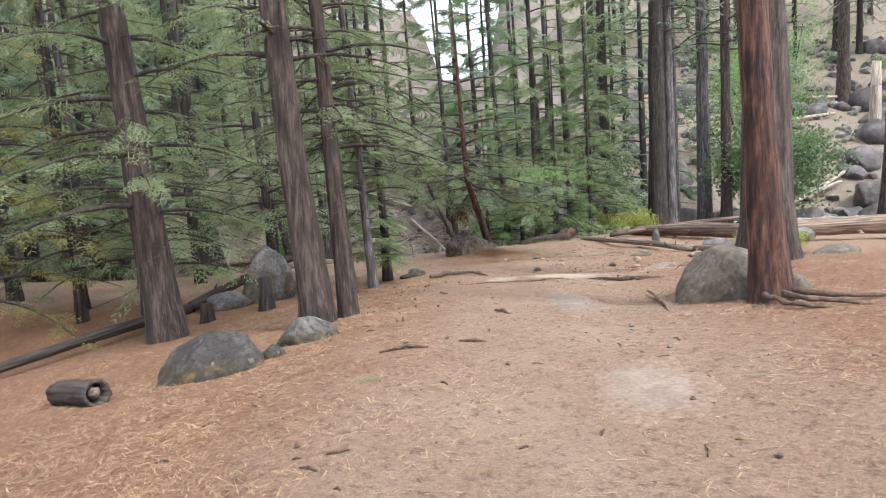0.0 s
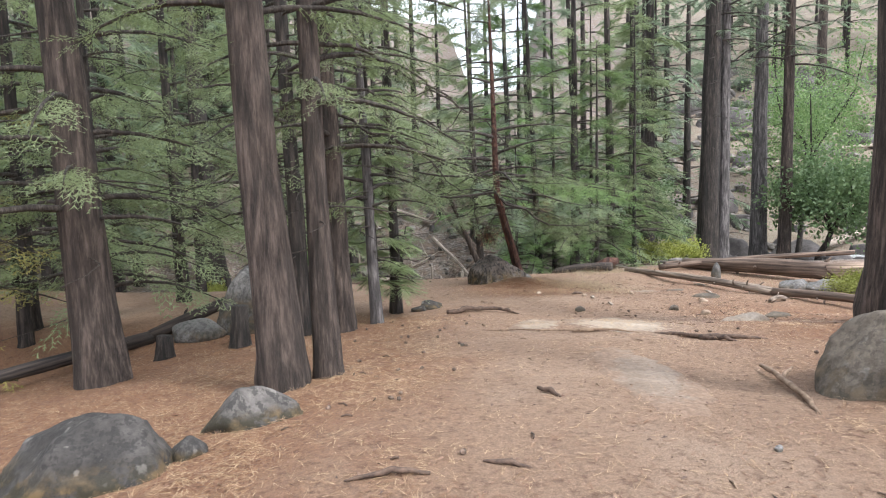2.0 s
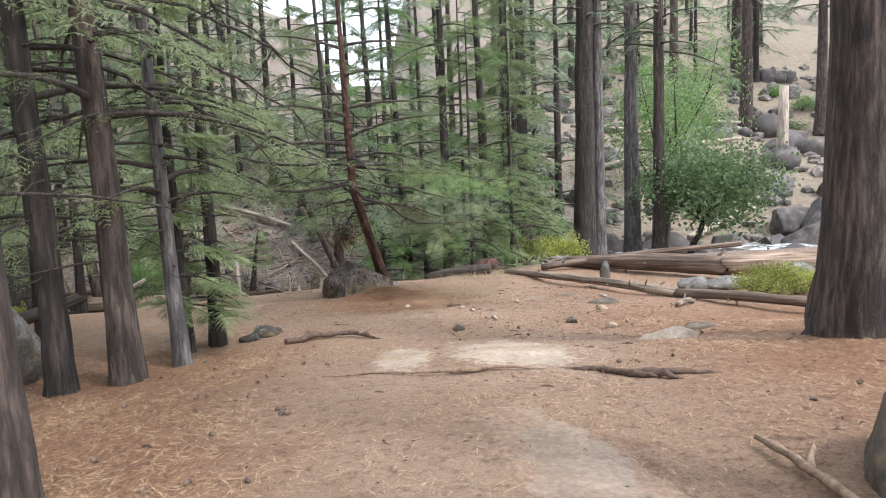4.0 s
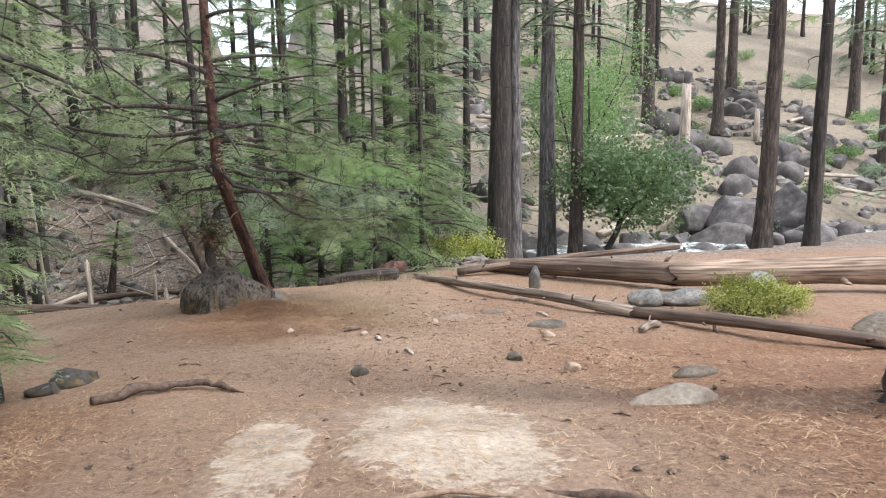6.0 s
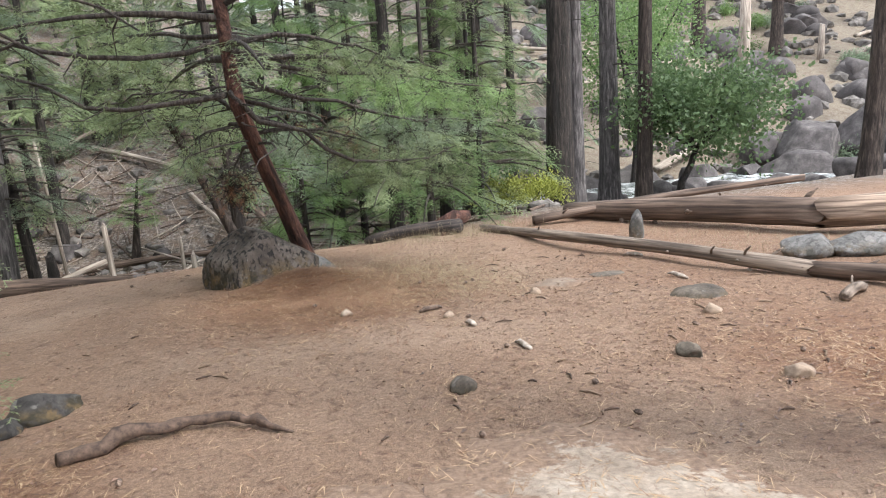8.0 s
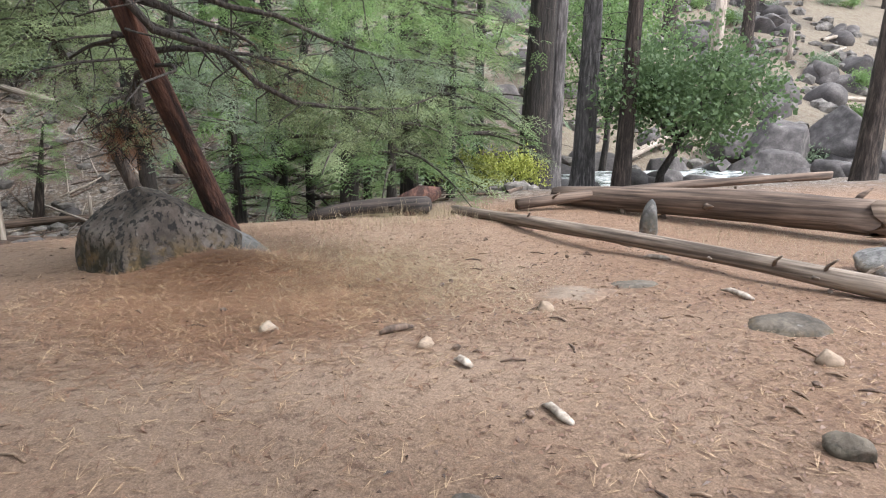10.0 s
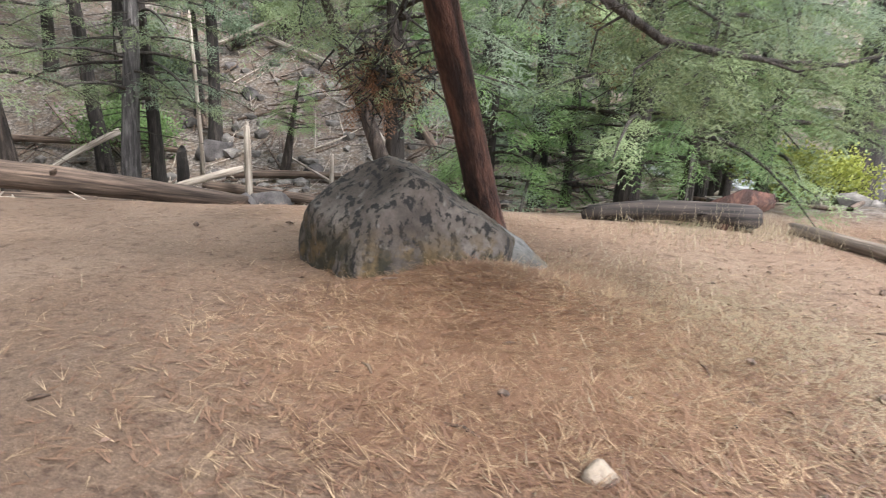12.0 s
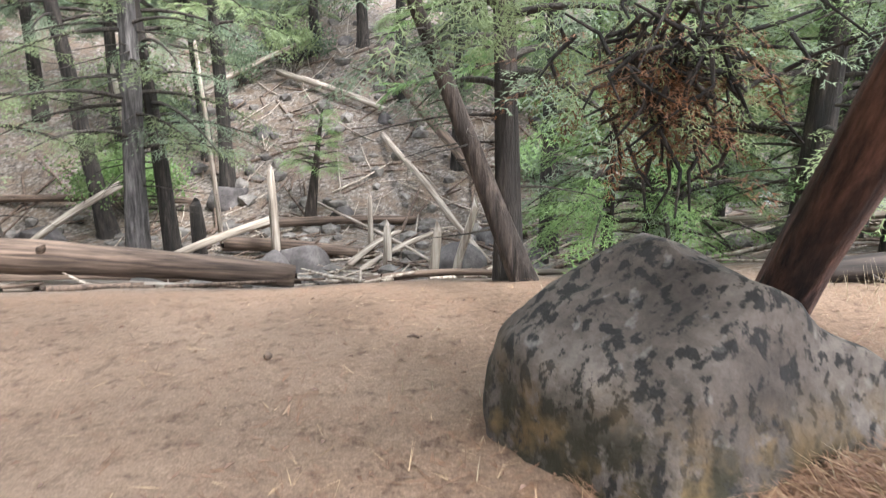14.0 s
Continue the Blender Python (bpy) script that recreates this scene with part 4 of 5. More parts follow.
for i, (x0, y0, l0, x1, y1, l1, d0, d1, pale) in enumerate((
        (-9.2, 23.4, 0.1, -5.2, 24.4, 0.1, 0.22, 0.14, 0), (-8.6, 24.6, 0.2, -5.9, 25.3, 0.15, 0.26, 0.2, 0), (-7.5, 22.3, 0.0, -4.9, 22.9, 0.0, 0.16, 0.1, 1),
        (-6.9, 24.7, 0.05, -5.2, 26.4, 0.75, 0.11, 0.14, 1), (-9.9, 26.8, 0.1, -8.6, 28.0, 1.15, 0.12, 0.15, 1), (-6.3, 27.2, 0.1, -3.6, 27.0, 0.0, 0.26, 0.2, 0),
        (-5.6, 30.4, 0.0, -2.2, 25.8, 0.05, 0.06, 0.05, 1), (-4.4, 33.0, 0.1, -1.6, 26.5, 0.0, 0.15, 0.10, 1), (-5.4, 37.5, 0.1, -1.0, 28.0, 0.1, 0.3, 0.2, 0),
        (-3.9, 26.4, 0.0, -3.2, 27.6, 0.3, 0.12, 0.08, 1), (-3.6, 26.0, 0.0, -2.5, 27.8, 0.25, 0.10, 0.08, 1), (-5.2, 24.0, 0.0, -3.8, 24.6, 0.0, 0.16, 0.10, 0),
        (-6.6, 29.0, 0.1, -3.2, 29.6, 0.1, 0.2, 0.16, 0), (-12.5, 29.5, 0.1, -8.0, 29.8, 0.25, 0.18, 0.12, 0), (-10.5, 34.0, 0.1, -7.6, 36.5, 0.8, 0.16, 0.12, 1),
        (-8.0, 36.0, 0.2, -4.5, 34.0, 0.2, 0.2, 0.16, 1), (-1.5, 30.0, 0.1, 1.5, 27.5, 0.1, 0.16, 0.1, 1), (-0.8, 33.0, 0.1, 2.6, 29.0, 0.1, 0.2, 0.12, 1),
        (0.5, 24.5, 0.0, 2.6, 26.0, 0.1, 0.14, 0.10, 1), (2.0, 27.5, 0.1, 4.6, 25.8, 0.1, 0.16, 0.12, 1), (1.4, 29.0, 0.1, 4.2, 31.0, 0.3, 0.18, 0.12, 0),
        (-2.0, 24.0, 0.0, -0.6, 22.8, 0.0, 0.08, 0.06, 1), (-3.0, 23.0, 0.0, -1.2, 22.0, 0.0, 0.09, 0.06, 0))):
    ground_log("fallen_log", x0, y0, x1, y1, d0, d1, ("bleached pale dead log lying in the gully" if pale else "dark brown dead log lying in the gully"), (WOOD_PALE if pale else WOOD_BROWN),
               lift0=l0, lift1=l1, seed=40 + i, snags=4, group="logs in the gully")


def post(x, y, h, d, lean, label, mat, seed=0):
    v, f = tube([(0, 0, -0.2), (lean * h * 0.3, 0.01, h * 0.3), (lean * h * 0.65, 0.02, h * 0.65), (lean * h, 0.0, h)], [d * 0.55, d * 0.5, d * 0.48, d * 0.4], 9, 0.15, seed)
    v[-1].z += 0.12
    v[-2].z += 0.07
    ob = mesh_object("dead_snag", v, f, mat)
    ob.matrix_world = pose(x, y, relief(x, y))
    return tagged(ob, label, "dead snag", "standing dead snags")


post(-5.15, 26.6, 1.6, 0.15, -0.02, "bleached pale broken snag standing upright", WOOD_PALE, 1)
post(-6.5, 27.6, 3.6, 0.09, -0.06, "thin bleached dead stem standing upright", WOOD_PALE, 2)
post(-6.3, 26.2, 1.1, 0.24, 0.0, "short dark broken stump standing upright", BARK_DARK, 3)
post(-7.0, 26.0, 3.2, 0.10, -0.10, "thin bleached dead stem standing upright", WOOD_PALE, 4)
post(-3.2, 26.2, 0.7, 0.14, 0.0, "pale split snag standing upright", WOOD_PALE, 5)
post(-2.2, 23.2, 0.6, 0.12, 0.1, "pale split snag standing upright", WOOD_PALE, 6)
post(-2.0, 23.4, 0.9, 0.10, 0.3, "pale split snag leaning over", WOOD_PALE, 7)
post(-3.7, 27.4, 1.0, 0.10, 0.0, "pale split snag standing upright", WOOD_PALE, 8)
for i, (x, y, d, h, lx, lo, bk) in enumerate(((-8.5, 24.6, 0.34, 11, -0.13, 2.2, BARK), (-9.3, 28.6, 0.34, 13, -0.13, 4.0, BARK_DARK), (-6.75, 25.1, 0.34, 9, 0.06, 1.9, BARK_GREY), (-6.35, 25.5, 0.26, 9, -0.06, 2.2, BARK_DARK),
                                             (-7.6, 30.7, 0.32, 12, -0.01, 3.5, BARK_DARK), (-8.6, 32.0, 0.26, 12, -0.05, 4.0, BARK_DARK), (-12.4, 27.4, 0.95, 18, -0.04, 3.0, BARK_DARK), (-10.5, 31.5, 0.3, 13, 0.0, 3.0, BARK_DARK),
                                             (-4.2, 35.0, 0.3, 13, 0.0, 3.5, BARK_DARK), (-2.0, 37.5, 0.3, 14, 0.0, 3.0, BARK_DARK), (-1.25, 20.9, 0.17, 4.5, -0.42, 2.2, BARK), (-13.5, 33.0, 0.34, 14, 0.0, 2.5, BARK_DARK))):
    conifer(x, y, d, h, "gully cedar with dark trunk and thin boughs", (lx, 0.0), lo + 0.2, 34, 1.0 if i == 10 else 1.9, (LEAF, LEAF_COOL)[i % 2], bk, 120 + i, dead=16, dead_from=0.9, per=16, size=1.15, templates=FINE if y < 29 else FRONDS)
sapling = conifer(-5.45, 29.6, 0.24, 2.5, "small bright green sapling with bushy top", (0.16, 0.0), 1.25, 22, 0.75, LEAF_BRIGHT, BARK, 140, dead=2, per=12, category="sapling", size=0.85, droop=0.25, templates=FINE)


def shrub(x, y, r, h, label, leaf, seed, n=260, stems=14, templates=None, size=1.0, category="shrub"):
    """Many thin stems with small leaf clumps."""
    rng = random.Random(seed)
    root = thing("shrub", x, y, relief(x, y), label, category)
    mats = []
    tips = []
    for i in range(stems):
        a = rng.uniform(0, 6.283)
        q = rng.random() ** 0.5
        tip = Vector((math.cos(a) * r * q, math.sin(a) * r * q, h * rng.uniform(0.6, 1.0) * (1 - 0.45 * q * q)))
        mid = Vector((tip.x * 0.45, tip.y * 0.45, tip.z * 0.6))
        v, f = tube([(0, 0, -0.05), mid, tip], [0.014, 0.010, 0.004], 5, 0, i, False)
        mesh_object("stem", v, f, TWIG, root)
        tips.append((mid, tip))
    for i in range(n):
        m, t = tips[rng.randrange(stems)]
        p = m.lerp(t, rng.uniform(0.1, 1.05)) + Vector((rng.gauss(0, 0.09 * r), rng.gauss(0, 0.09 * r), rng.gauss(0, 0.09 * h)))
        p.z = max(p.z, 0.03)
        mats.append(aim(p, Vector((rng.uniform(-1, 1), rng.uniform(-1, 1), rng.uniform(-0.2, 0.9))), rng.uniform(0, 3), size * rng.uniform(0.7, 1.3)))
    foliage_mesh("leaves", mats, templates or SHRUB_CLUMPS, leaf, root, seed)
    return root


shrub(5.62, 14.75, 0.62, 0.55, "yellow-green rounded shrub beside a fallen log", LEAF_YELLOW, 1, 520, 26)
shrub(6.15, 14.9, 0.40, 0.42, "yellow-green rounded shrub beside a fallen log", LEAF_YELLOW, 2, 260, 16)
shrub(-9.3, 29.5, 1.2, 1.7, "dense dark green bush on the slope", LEAF_BRIGHT, 3, 500, 20, None, 2.2)
shrub(-11.3, 24.6, 0.9, 0.9, "yellow-green bush beside a root plate", LEAF_YELLOW, 4, 300, 16, None, 1.8)
shrub(4.9, 25.5, 0.9, 1.0, "yellow-green bush below the crest", LEAF_YELLOW, 5, 300, 16, None, 1.8)
shrub(3.6, 23.4, 0.7, 0.8, "yellow-green bush below the crest", LEAF_YELLOW, 6, 240, 14, None, 1.6)
for i in range(70):
    shrub(rngb.uniform(-22, 8), rngb.uniform(31.5, 52), rngb.uniform(0.6, 1.6), rngb.uniform(0.5, 1.8), "grey-green brush on the hillside", (LEAF_COOL, LEAF)[i % 2], 20 + i, 95, 8, None, 3.2)
for i in range(44):
    shrub(rngb.uniform(14, 50), rngb.uniform(37, 72), rngb.uniform(0.6, 1.5), rngb.uniform(0.5, 1.3), "green-grey brush on the rocky slope", (LEAF_COOL, LEAF_BRIGHT)[i % 2], 50 + i, 95, 8, None, 3.6)


# ---- creek side ----
def oak(x, y, h, r, label, leaf, seed, n=520, d=0.24, lean=0.3):
    """A forked small tree with a spreading leafy crown."""
    rng = random.Random(seed)
    root = thing("oak_tree", x, y, relief(x, y) - 0.05, label, "oak tree")
    fork = Vector((lean * 0.35 * h, 0, 0.32 * h))
    v, f = tube([(0, 0, 0), fork * 0.3 + Vector((-0.1, 0, 0.1)), fork * 0.7, fork], [d * 0.6, d * 0.48, d * 0.42, d * 0.36], 10, 0.1, seed)
    mesh_object("trunk", v, f, BARK_DARK, root)
    tips = []
    for i in range(9):
        a = i * 0.7 + rng.uniform(-0.3, 0.3)
        tip = fork + Vector((math.cos(a) * r * rng.uniform(0.5, 0.95), math.sin(a) * r * rng.uniform(0.5, 0.95), h * rng.uniform(0.15, 0.62)))
        mid = fork.lerp(tip, 0.5) + Vector((rng.gauss(0, 0.1 * r), rng.gauss(0, 0.1 * r), 0.1))
        v, f = tube([fork, mid, tip], [d * 0.26, d * 0.16, 0.02], 6, 0.1, i, False)
        mesh_object("limb", v, f, BARK_DARK, root)
        tips.append((mid, tip))
    mats = []
    for i in range(n):
        m, t = tips[rng.randrange(len(tips))]
        p = m.lerp(t, rng.uniform(0.2, 1.15)) + Vector((rng.gauss(0, 0.22 * r), rng.gauss(0, 0.22 * r), rng.gauss(0, 0.09 * h)))
        mats.append(aim(p, Vector((rng.uniform(-1, 1), rng.uniform(-1, 1), rng.uniform(-0.7, 0.4))), rng.uniform(0, 3), 2.2 * rng.uniform(0.8, 1.5)))
    foliage_mesh("crown", mats, OAK_CLUMPS, leaf, root, seed)
    return root


oak(10.6, 28.4, 4.6, 2.0, "leaning green oak beside the creek", LEAF_OAK, 1, 640)
oak(13.2, 36.5, 9.5, 2.8, "tall light green tree above the creek", LEAF_BRIGHT, 2, 620, 0.3, 0.0)
oak(16.5, 44.0, 10.0, 3.0, "tall light green tree on the slope", LEAF_BRIGHT, 3, 520, 0.3, 0.0)
oak(4.6, 33.5, 5.0, 2.2, "light green bushy tree by the creek", LEAF_OAK, 4, 420, 0.2, 0.1)

TALUS = "angular grey boulder on the rocky slope"
boulder("boulder", 20.3, 35.2, (2.1, 1.6, 1.15), "huge angular grey boulder above the creek", ROCK_TALUS, 41, 10, 0.15, 0.05, 15, 4)
boulder("boulder", 18.6, 36.6, (1.9, 1.4, 1.0), "huge grey boulder above the creek", ROCK_TALUS, 42, 40, 0.15, 0.05, 15, 4)
boulder("boulder", 22.4, 37.6, (2.5, 1.9, 1.5), "huge grey boulder above the creek", ROCK_TALUS, 43, 0, 0.15, 0.05, 15, 4)
boulder("boulder", 25.5, 37.6, (2.6, 1.9, 1.4), "huge grey boulder above the creek", ROCK_TALUS, 44, 70, 0.15, 0.05, 15, 4)
boulder("boulder", 20.9, 39.0, (1.8, 1.4, 1.0), "huge grey boulder above the creek", ROCK_TALUS, 45, 20, 0.15, 0.05, 15, 4)
masters = [boulder("boulder", 15 + 1.5 * i, 33.4, (0.6, 0.5, 0.45), TALUS, ROCK_TALUS, 60 + i, 0, 0.25, 0.04, 14, 3, group="talus boulders") for i in range(6)]
for i in range(210):
    x, y = rngb.uniform(8, 44), 30.5 + 34 * rngb.random() ** 1.6
    if i >= 150:                                   # rocks standing in the creek
        x, y = rngb.uniform(6, 26), rngb.uniform(29.5, 37)
    s = rngb.uniform(0.6, 2.3) * (1.2 if y > 36 else 0.8)
    m = pose(x, y, relief(x, y) + 0.12 * s, rngb.uniform(-15, 15), rngb.uniform(-15, 15), rngb.uniform(0, 360)) @ Matrix.Scale(s, 4)
    made = copy_thing(masters[i % 6], m)
    made.matrix_basis = m
for i in range(56):
    x, y = rngb.uniform(-12, 4), rngb.uniform(24.5, 44)
    s = rngb.uniform(0.25, 1.1) * (0.7 if i > 30 else 1)
    made = copy_thing(masters[i % 6], pose(x, y, relief(x, y)))
    made.matrix_basis = pose(x, y, relief(x, y) + 0.08 * s, 0, 0, rngb.uniform(0, 360)) @ Matrix.Scale(s, 4)
    tagged(made, "grey rock on the littered gully slope", group="gully rocks")
for i in range(14):
    x, y, a = rngb.uniform(12, 38), rngb.uniform(36, 56), rngb.uniform(-0.6, 0.6)
    l = rngb.uniform(2, 6)
    ground_log("fallen_log", x, y, x + l * math.cos(a), y + l * math.sin(a), 0.3, 0.2, "bleached log lying on the rocky slope", WOOD_PALE, lift0=0.3, lift1=0.3, seed=200 + i, snags=2, group="logs on the slope")
post(25.0, 46.5, 5.0, 0.7, 0.0, "bleached broken snag on the slope", WOOD_PALE, 11)
post(33.0, 50.0, 2.2, 0.4, 0.0, "bleached broken snag on the slope", WOOD_PALE, 12)
for i, (x, y, d, h) in enumerate(((27.0, 54.7, 0.95, 30), (31.3, 52.2, 0.8, 28), (31.7, 65.2, 0.9, 30), (38.0, 60.0, 0.9, 30), (40.0, 46.0, 0.8, 28), (24.5, 62.0, 0.8, 28), (46.0, 55.0, 0.9, 30))):
    conifer(x, y, d, h, "tall conifer standing on the rocky slope", (0.0, 0), 9, 34, 3.2, LEAF_COOL, BARK, 160 + i, dead=6, dead_from=5, per=9, size=2.2)

# ---- hillside forest ----
FAR = [conifer(x, y, 0.45, h, "dense conifer on the wooded hillside", (0, 0), lo, 23, 3.1, mat, BARK_DARK, 180 + i, dead=8, per=6, size=2.9) for i, (x, y, h, lo, mat) in enumerate(
    ((-9.0, 40.0, 17, 2.5, LEAF_COOL), (3.5, 44.0, 20, 2.0, LEAF), (9.0, 47.0, 22, 3.0, LEAF_COOL)))]
for f in FAR:
    tagged(f, group="hillside conifers")
for i in range(150):
    if 100 <= i < 112:
        x, y = rngb.uniform(-8, 8), rngb.uniform(36, 46)
    elif i < 30:
        x, y = rngb.uniform(-40, 10), rngb.uniform(42, 66)
    elif i < 58:
        x, y = rngb.uniform(-34, -13), rngb.uniform(2, 34)
    elif i >= 112:
        x, y = rngb.uniform(-48, -17), rngb.uniform(8, 46)
    elif i < 92:
        x, y = rngb.uniform(12, 75), rngb.uniform(58, 95)
    else:
        x, y = rngb.uniform(30, 60), rngb.uniform(18, 40)
    if -0.15 < x / max(y, 1) < -0.01 and y > 34:          # the valley lies open here
        x -= 17
    s = rngb.uniform(0.7, 1.25)
    copy_thing(FAR[i % 3], pose(x, y, relief(x, y) - 0.15, 0, 0, rngb.uniform(0, 360)) @ Matrix.Scale(s, 4)).matrix_basis = pose(x, y, relief(x, y) - 0.15, 0, 0, rngb.uniform(0, 360)) @ Matrix.Scale(s, 4)
for i in range(10):
    a = rngb.uniform(0, 6.283)
    x, y = -6 + 14 * math.cos(a), -16 + 4 * math.sin(a)
    copy_thing(FAR[i % 3], pose(x, y, relief(x, y) - 0.15, 0, 0, rngb.uniform(0, 360)))

# small rubble between the boulders of both slopes
lump = bmesh.new()
bmesh.ops.create_icosphere(lump, subdivisions=1, radius=1.0)
lump_v, lump_f = np.array([v.co for v in lump.verts]), [tuple(q.index for q in f.verts) for f in lump.faces]
lump.free()
rubble = []
rs = np.random.default_rng(21)
for i in range(1300):
    x, y = (rs.uniform(9, 44), 33 + 36 * rs.random() ** 1.3) if i % 2 else (rs.uniform(-12, 5), rs.uniform(22.5, 48))
    r = (rs.uniform(0.15, 0.55) if i % 2 else rs.uniform(0.06, 0.28)) * (0.7 + y / 90)
    q = lump_v * rs.uniform(0.72, 1.15, (len(lump_v), 1)) * np.array((1, rs.uniform(0.6, 0.95), rs.uniform(0.5, 0.8))) * r
    a = rs.uniform(0, 6.283)
    q = np.stack((q[:, 0] * math.cos(a) - q[:, 1] * math.sin(a), q[:, 0] * math.sin(a) + q[:, 1] * math.cos(a), q[:, 2]), 1) + (x, y, relief(x, y) + 0.15 * r)
    rubble.append((q.tolist(), lump_f))
v, f = join(rubble)
tagged(mesh_object("rubble", v, f, rock_material("rubble_granite", (0.05, 0.045, 0.042), (0.13, 0.118, 0.108), (0.30, 0.275, 0.25)), None, False), "grey angular rubble strewn over the slopes", "rubble", "", "stuff")

# broken sticks littering the gully
bits = []
for i in range(420):
    x, y = rngb.uniform(-11, 5), rngb.uniform(21.8, 40)
    a, l = rngb.uniform(0, 3.14), rngb.uniform(0.3, 1.6)
    x1, y1 = x + l * math.cos(a), y + l * math.sin(a)
    r = rngb.uniform(0.008, 0.028)
    bits.append(tube([(x, y, relief(x, y) + r), ((x + x1) / 2, (y + y1) / 2, relief((x + x1) / 2, (y + y1) / 2) + r + rngb.uniform(0, 0.08)), (x1, y1, relief(x1, y1) + r + rngb.uniform(0, 0.25))], [r, r * 0.9, r * 0.5], 5, 0, i, False))
v, f = join(bits)
tagged(mesh_object("gully_debris", v, f, WOOD_PALE), "bleached broken sticks littering the gully slope", "dead sticks", "", "stuff")
dark_bits = []
for i in range(420):
    x, y = rngb.uniform(-12, 4), rngb.uniform(21.8, 38)
    a, l = rngb.uniform(0, 3.14), rngb.uniform(0.3, 1.8)
    x1, y1 = x + l * math.cos(a), y + l * math.sin(a)
    r = rngb.uniform(0.01, 0.045)
    dark_bits.append(tube([(x, y, relief(x, y) + r * 0.6), (x1, y1, relief(x1, y1) + r + rngb.uniform(0, 0.15))], [r, r * 0.6], 6, 0, i, False))
v, f = join(dark_bits)
tagged(mesh_object("fallen_branches", v, f, WOOD_BROWN), "brown fallen branches littering the gully slope", "dead branches", "", "stuff")


# ---- bedrock, stones and litter on the trail ----
def slab(name, cx, cy, rx, ry, label, mat, rise=0.03, rz=0.0, seed=0, category="bedrock", kind=""):
    """A flat outcrop that breaks through the soil: uneven outline, edges under the ground."""
    rng = random.Random(seed)
    verts, faces = [], []
    rings, seg = 9, 64
    wob = [1 + 0.26 * noise.noise((math.cos(6.283 * k / seg) * 1.6 + seed, math.sin(6.283 * k / seg) * 1.6, seed * 0.7)) + 0.07 * noise.noise((math.cos(6.283 * k / seg) * 5 + seed, math.sin(6.283 * k / seg) * 5, seed * 0.3)) + 0.025 * rng.uniform(-1, 1) for k in range(seg)]
    c, s = math.cos(radians(rz)), math.sin(radians(rz))
    z0 = relief(cx, cy)
    verts.append((0, 0, rise))
    for r in range(1, rings + 1):
        u = r / rings
        for k in range(seg):
            a = 6.283185 * k / seg
            x, y = rx * u * wob[k] * math.cos(a), ry * u * wob[k] * math.sin(a)
            x, y = c * x - s * y, s * x + c * y
            h = rise * (1 - u ** 4) - 0.035 * u ** 12 + 0.012 * noise.noise((x * 5 + seed, y * 5, 1.0))
            verts.append((x, y, relief(cx + x, cy + y) - z0 + h))
    for k in range(seg):
        faces.append((0, 1 + k, 1 + (k + 1) % seg))
    for r in range(rings - 1):
        for k in range(seg):
            a, b = 1 + r * seg + k, 1 + r * seg + (k + 1) % seg
            faces.append((a, a + seg, b + seg, b))
    ob = mesh_object(name, verts, faces, mat)
    ob.matrix_world = pose(cx, cy, z0)
    return tagged(ob, label, category, "", kind)


slab("bedrock_slab", 1.08, 11.6, 0.88, 1.60, "pale flat bedrock slab flush with the soil", BEDROCK, 0.024, 14, 1)
slab("bedrock_slab", -0.04, 11.66, 0.40, 1.25, "narrow pale bedrock strip flush with the soil", BEDROCK, 0.018, -6, 2)
slab("sand_patch", 0.98, 4.5, 0.46, 0.92, "pale sandy patch worn into the trail", SAND, 0.014, -8, 4, "sand patch")
slab("sand_patch", 0.80, 8.2, 0.42, 1.5, "pale dusty strip worn into the trail", SAND, 0.010, 8, 5, "sand patch")
slab("sand_patch", 2.3, 16.3, 0.36, 0.30, "pale dusty patch in the soil", SAND, 0.012, 20, 6, "sand patch")
slab("flat_stone", 2.85, 16.4, 0.20, 0.16, "flat grey rock showing through soil", ROCK_BROWN, 0.02, 0, 7, "stone")
slab("flat_stone", 3.15, 15.1, 0.26, 0.20, "flat brown rock showing through soil", ROCK_BROWN, 0.05, 0, 8, "stone")
boulder("flat_stone", 2.72, 11.72, (0.36, 0.22, 0.10), "flat pale wedge-shaped stone lying on needles", ROCK_PALE, 71, -22, 0.42, 0.10, 14, 4, tilt=(6, -6), category="stone")
boulder("stone", 3.42, 12.5, (0.20, 0.12, 0.07), "flat dark stone lying on needles", ROCK_BROWN, 72, 0, 0.4, 0.12, 6, 3, category="stone")
for x, y, r, lab, mat in ((0.73, 13.76, 0.10, "small brown-grey pointed stone", ROCK_BROWN), (2.28, 13.8, 0.10, "small tan rounded stone", ROCK_BROWN), (0.93, 15.29, 0.06, "small pale stone with dark side", ROCK_SAND),
                          (0.09, 15.87, 0.065, "small whitish stone in dry grass", ROCK_PALE), (2.62, 13.2, 0.09, "flat tan stone on the soil", ROCK_SAND), (2.95, 14.6, 0.08, "flat tan stone on the soil", ROCK_SAND),
                          (1.9, 15.9, 0.07, "tan stone set in the soil", ROCK_SAND), (-0.9, 9.7, 0.04, "small tan stone", ROCK_BROWN), (1.2, 6.3, 0.035, "small grey stone on needles", ROCK_GREY), (1.35, 5.5, 0.03, "small grey stone on needles", ROCK_GREY)):
    boulder("stone", x, y, (r, r * 0.8, r * 0.7), lab + " lying on the trail", mat, int(x * 31 + y * 7), x * 50, 0.35, 0.14, 7, 3, category="stone", group="small stones")

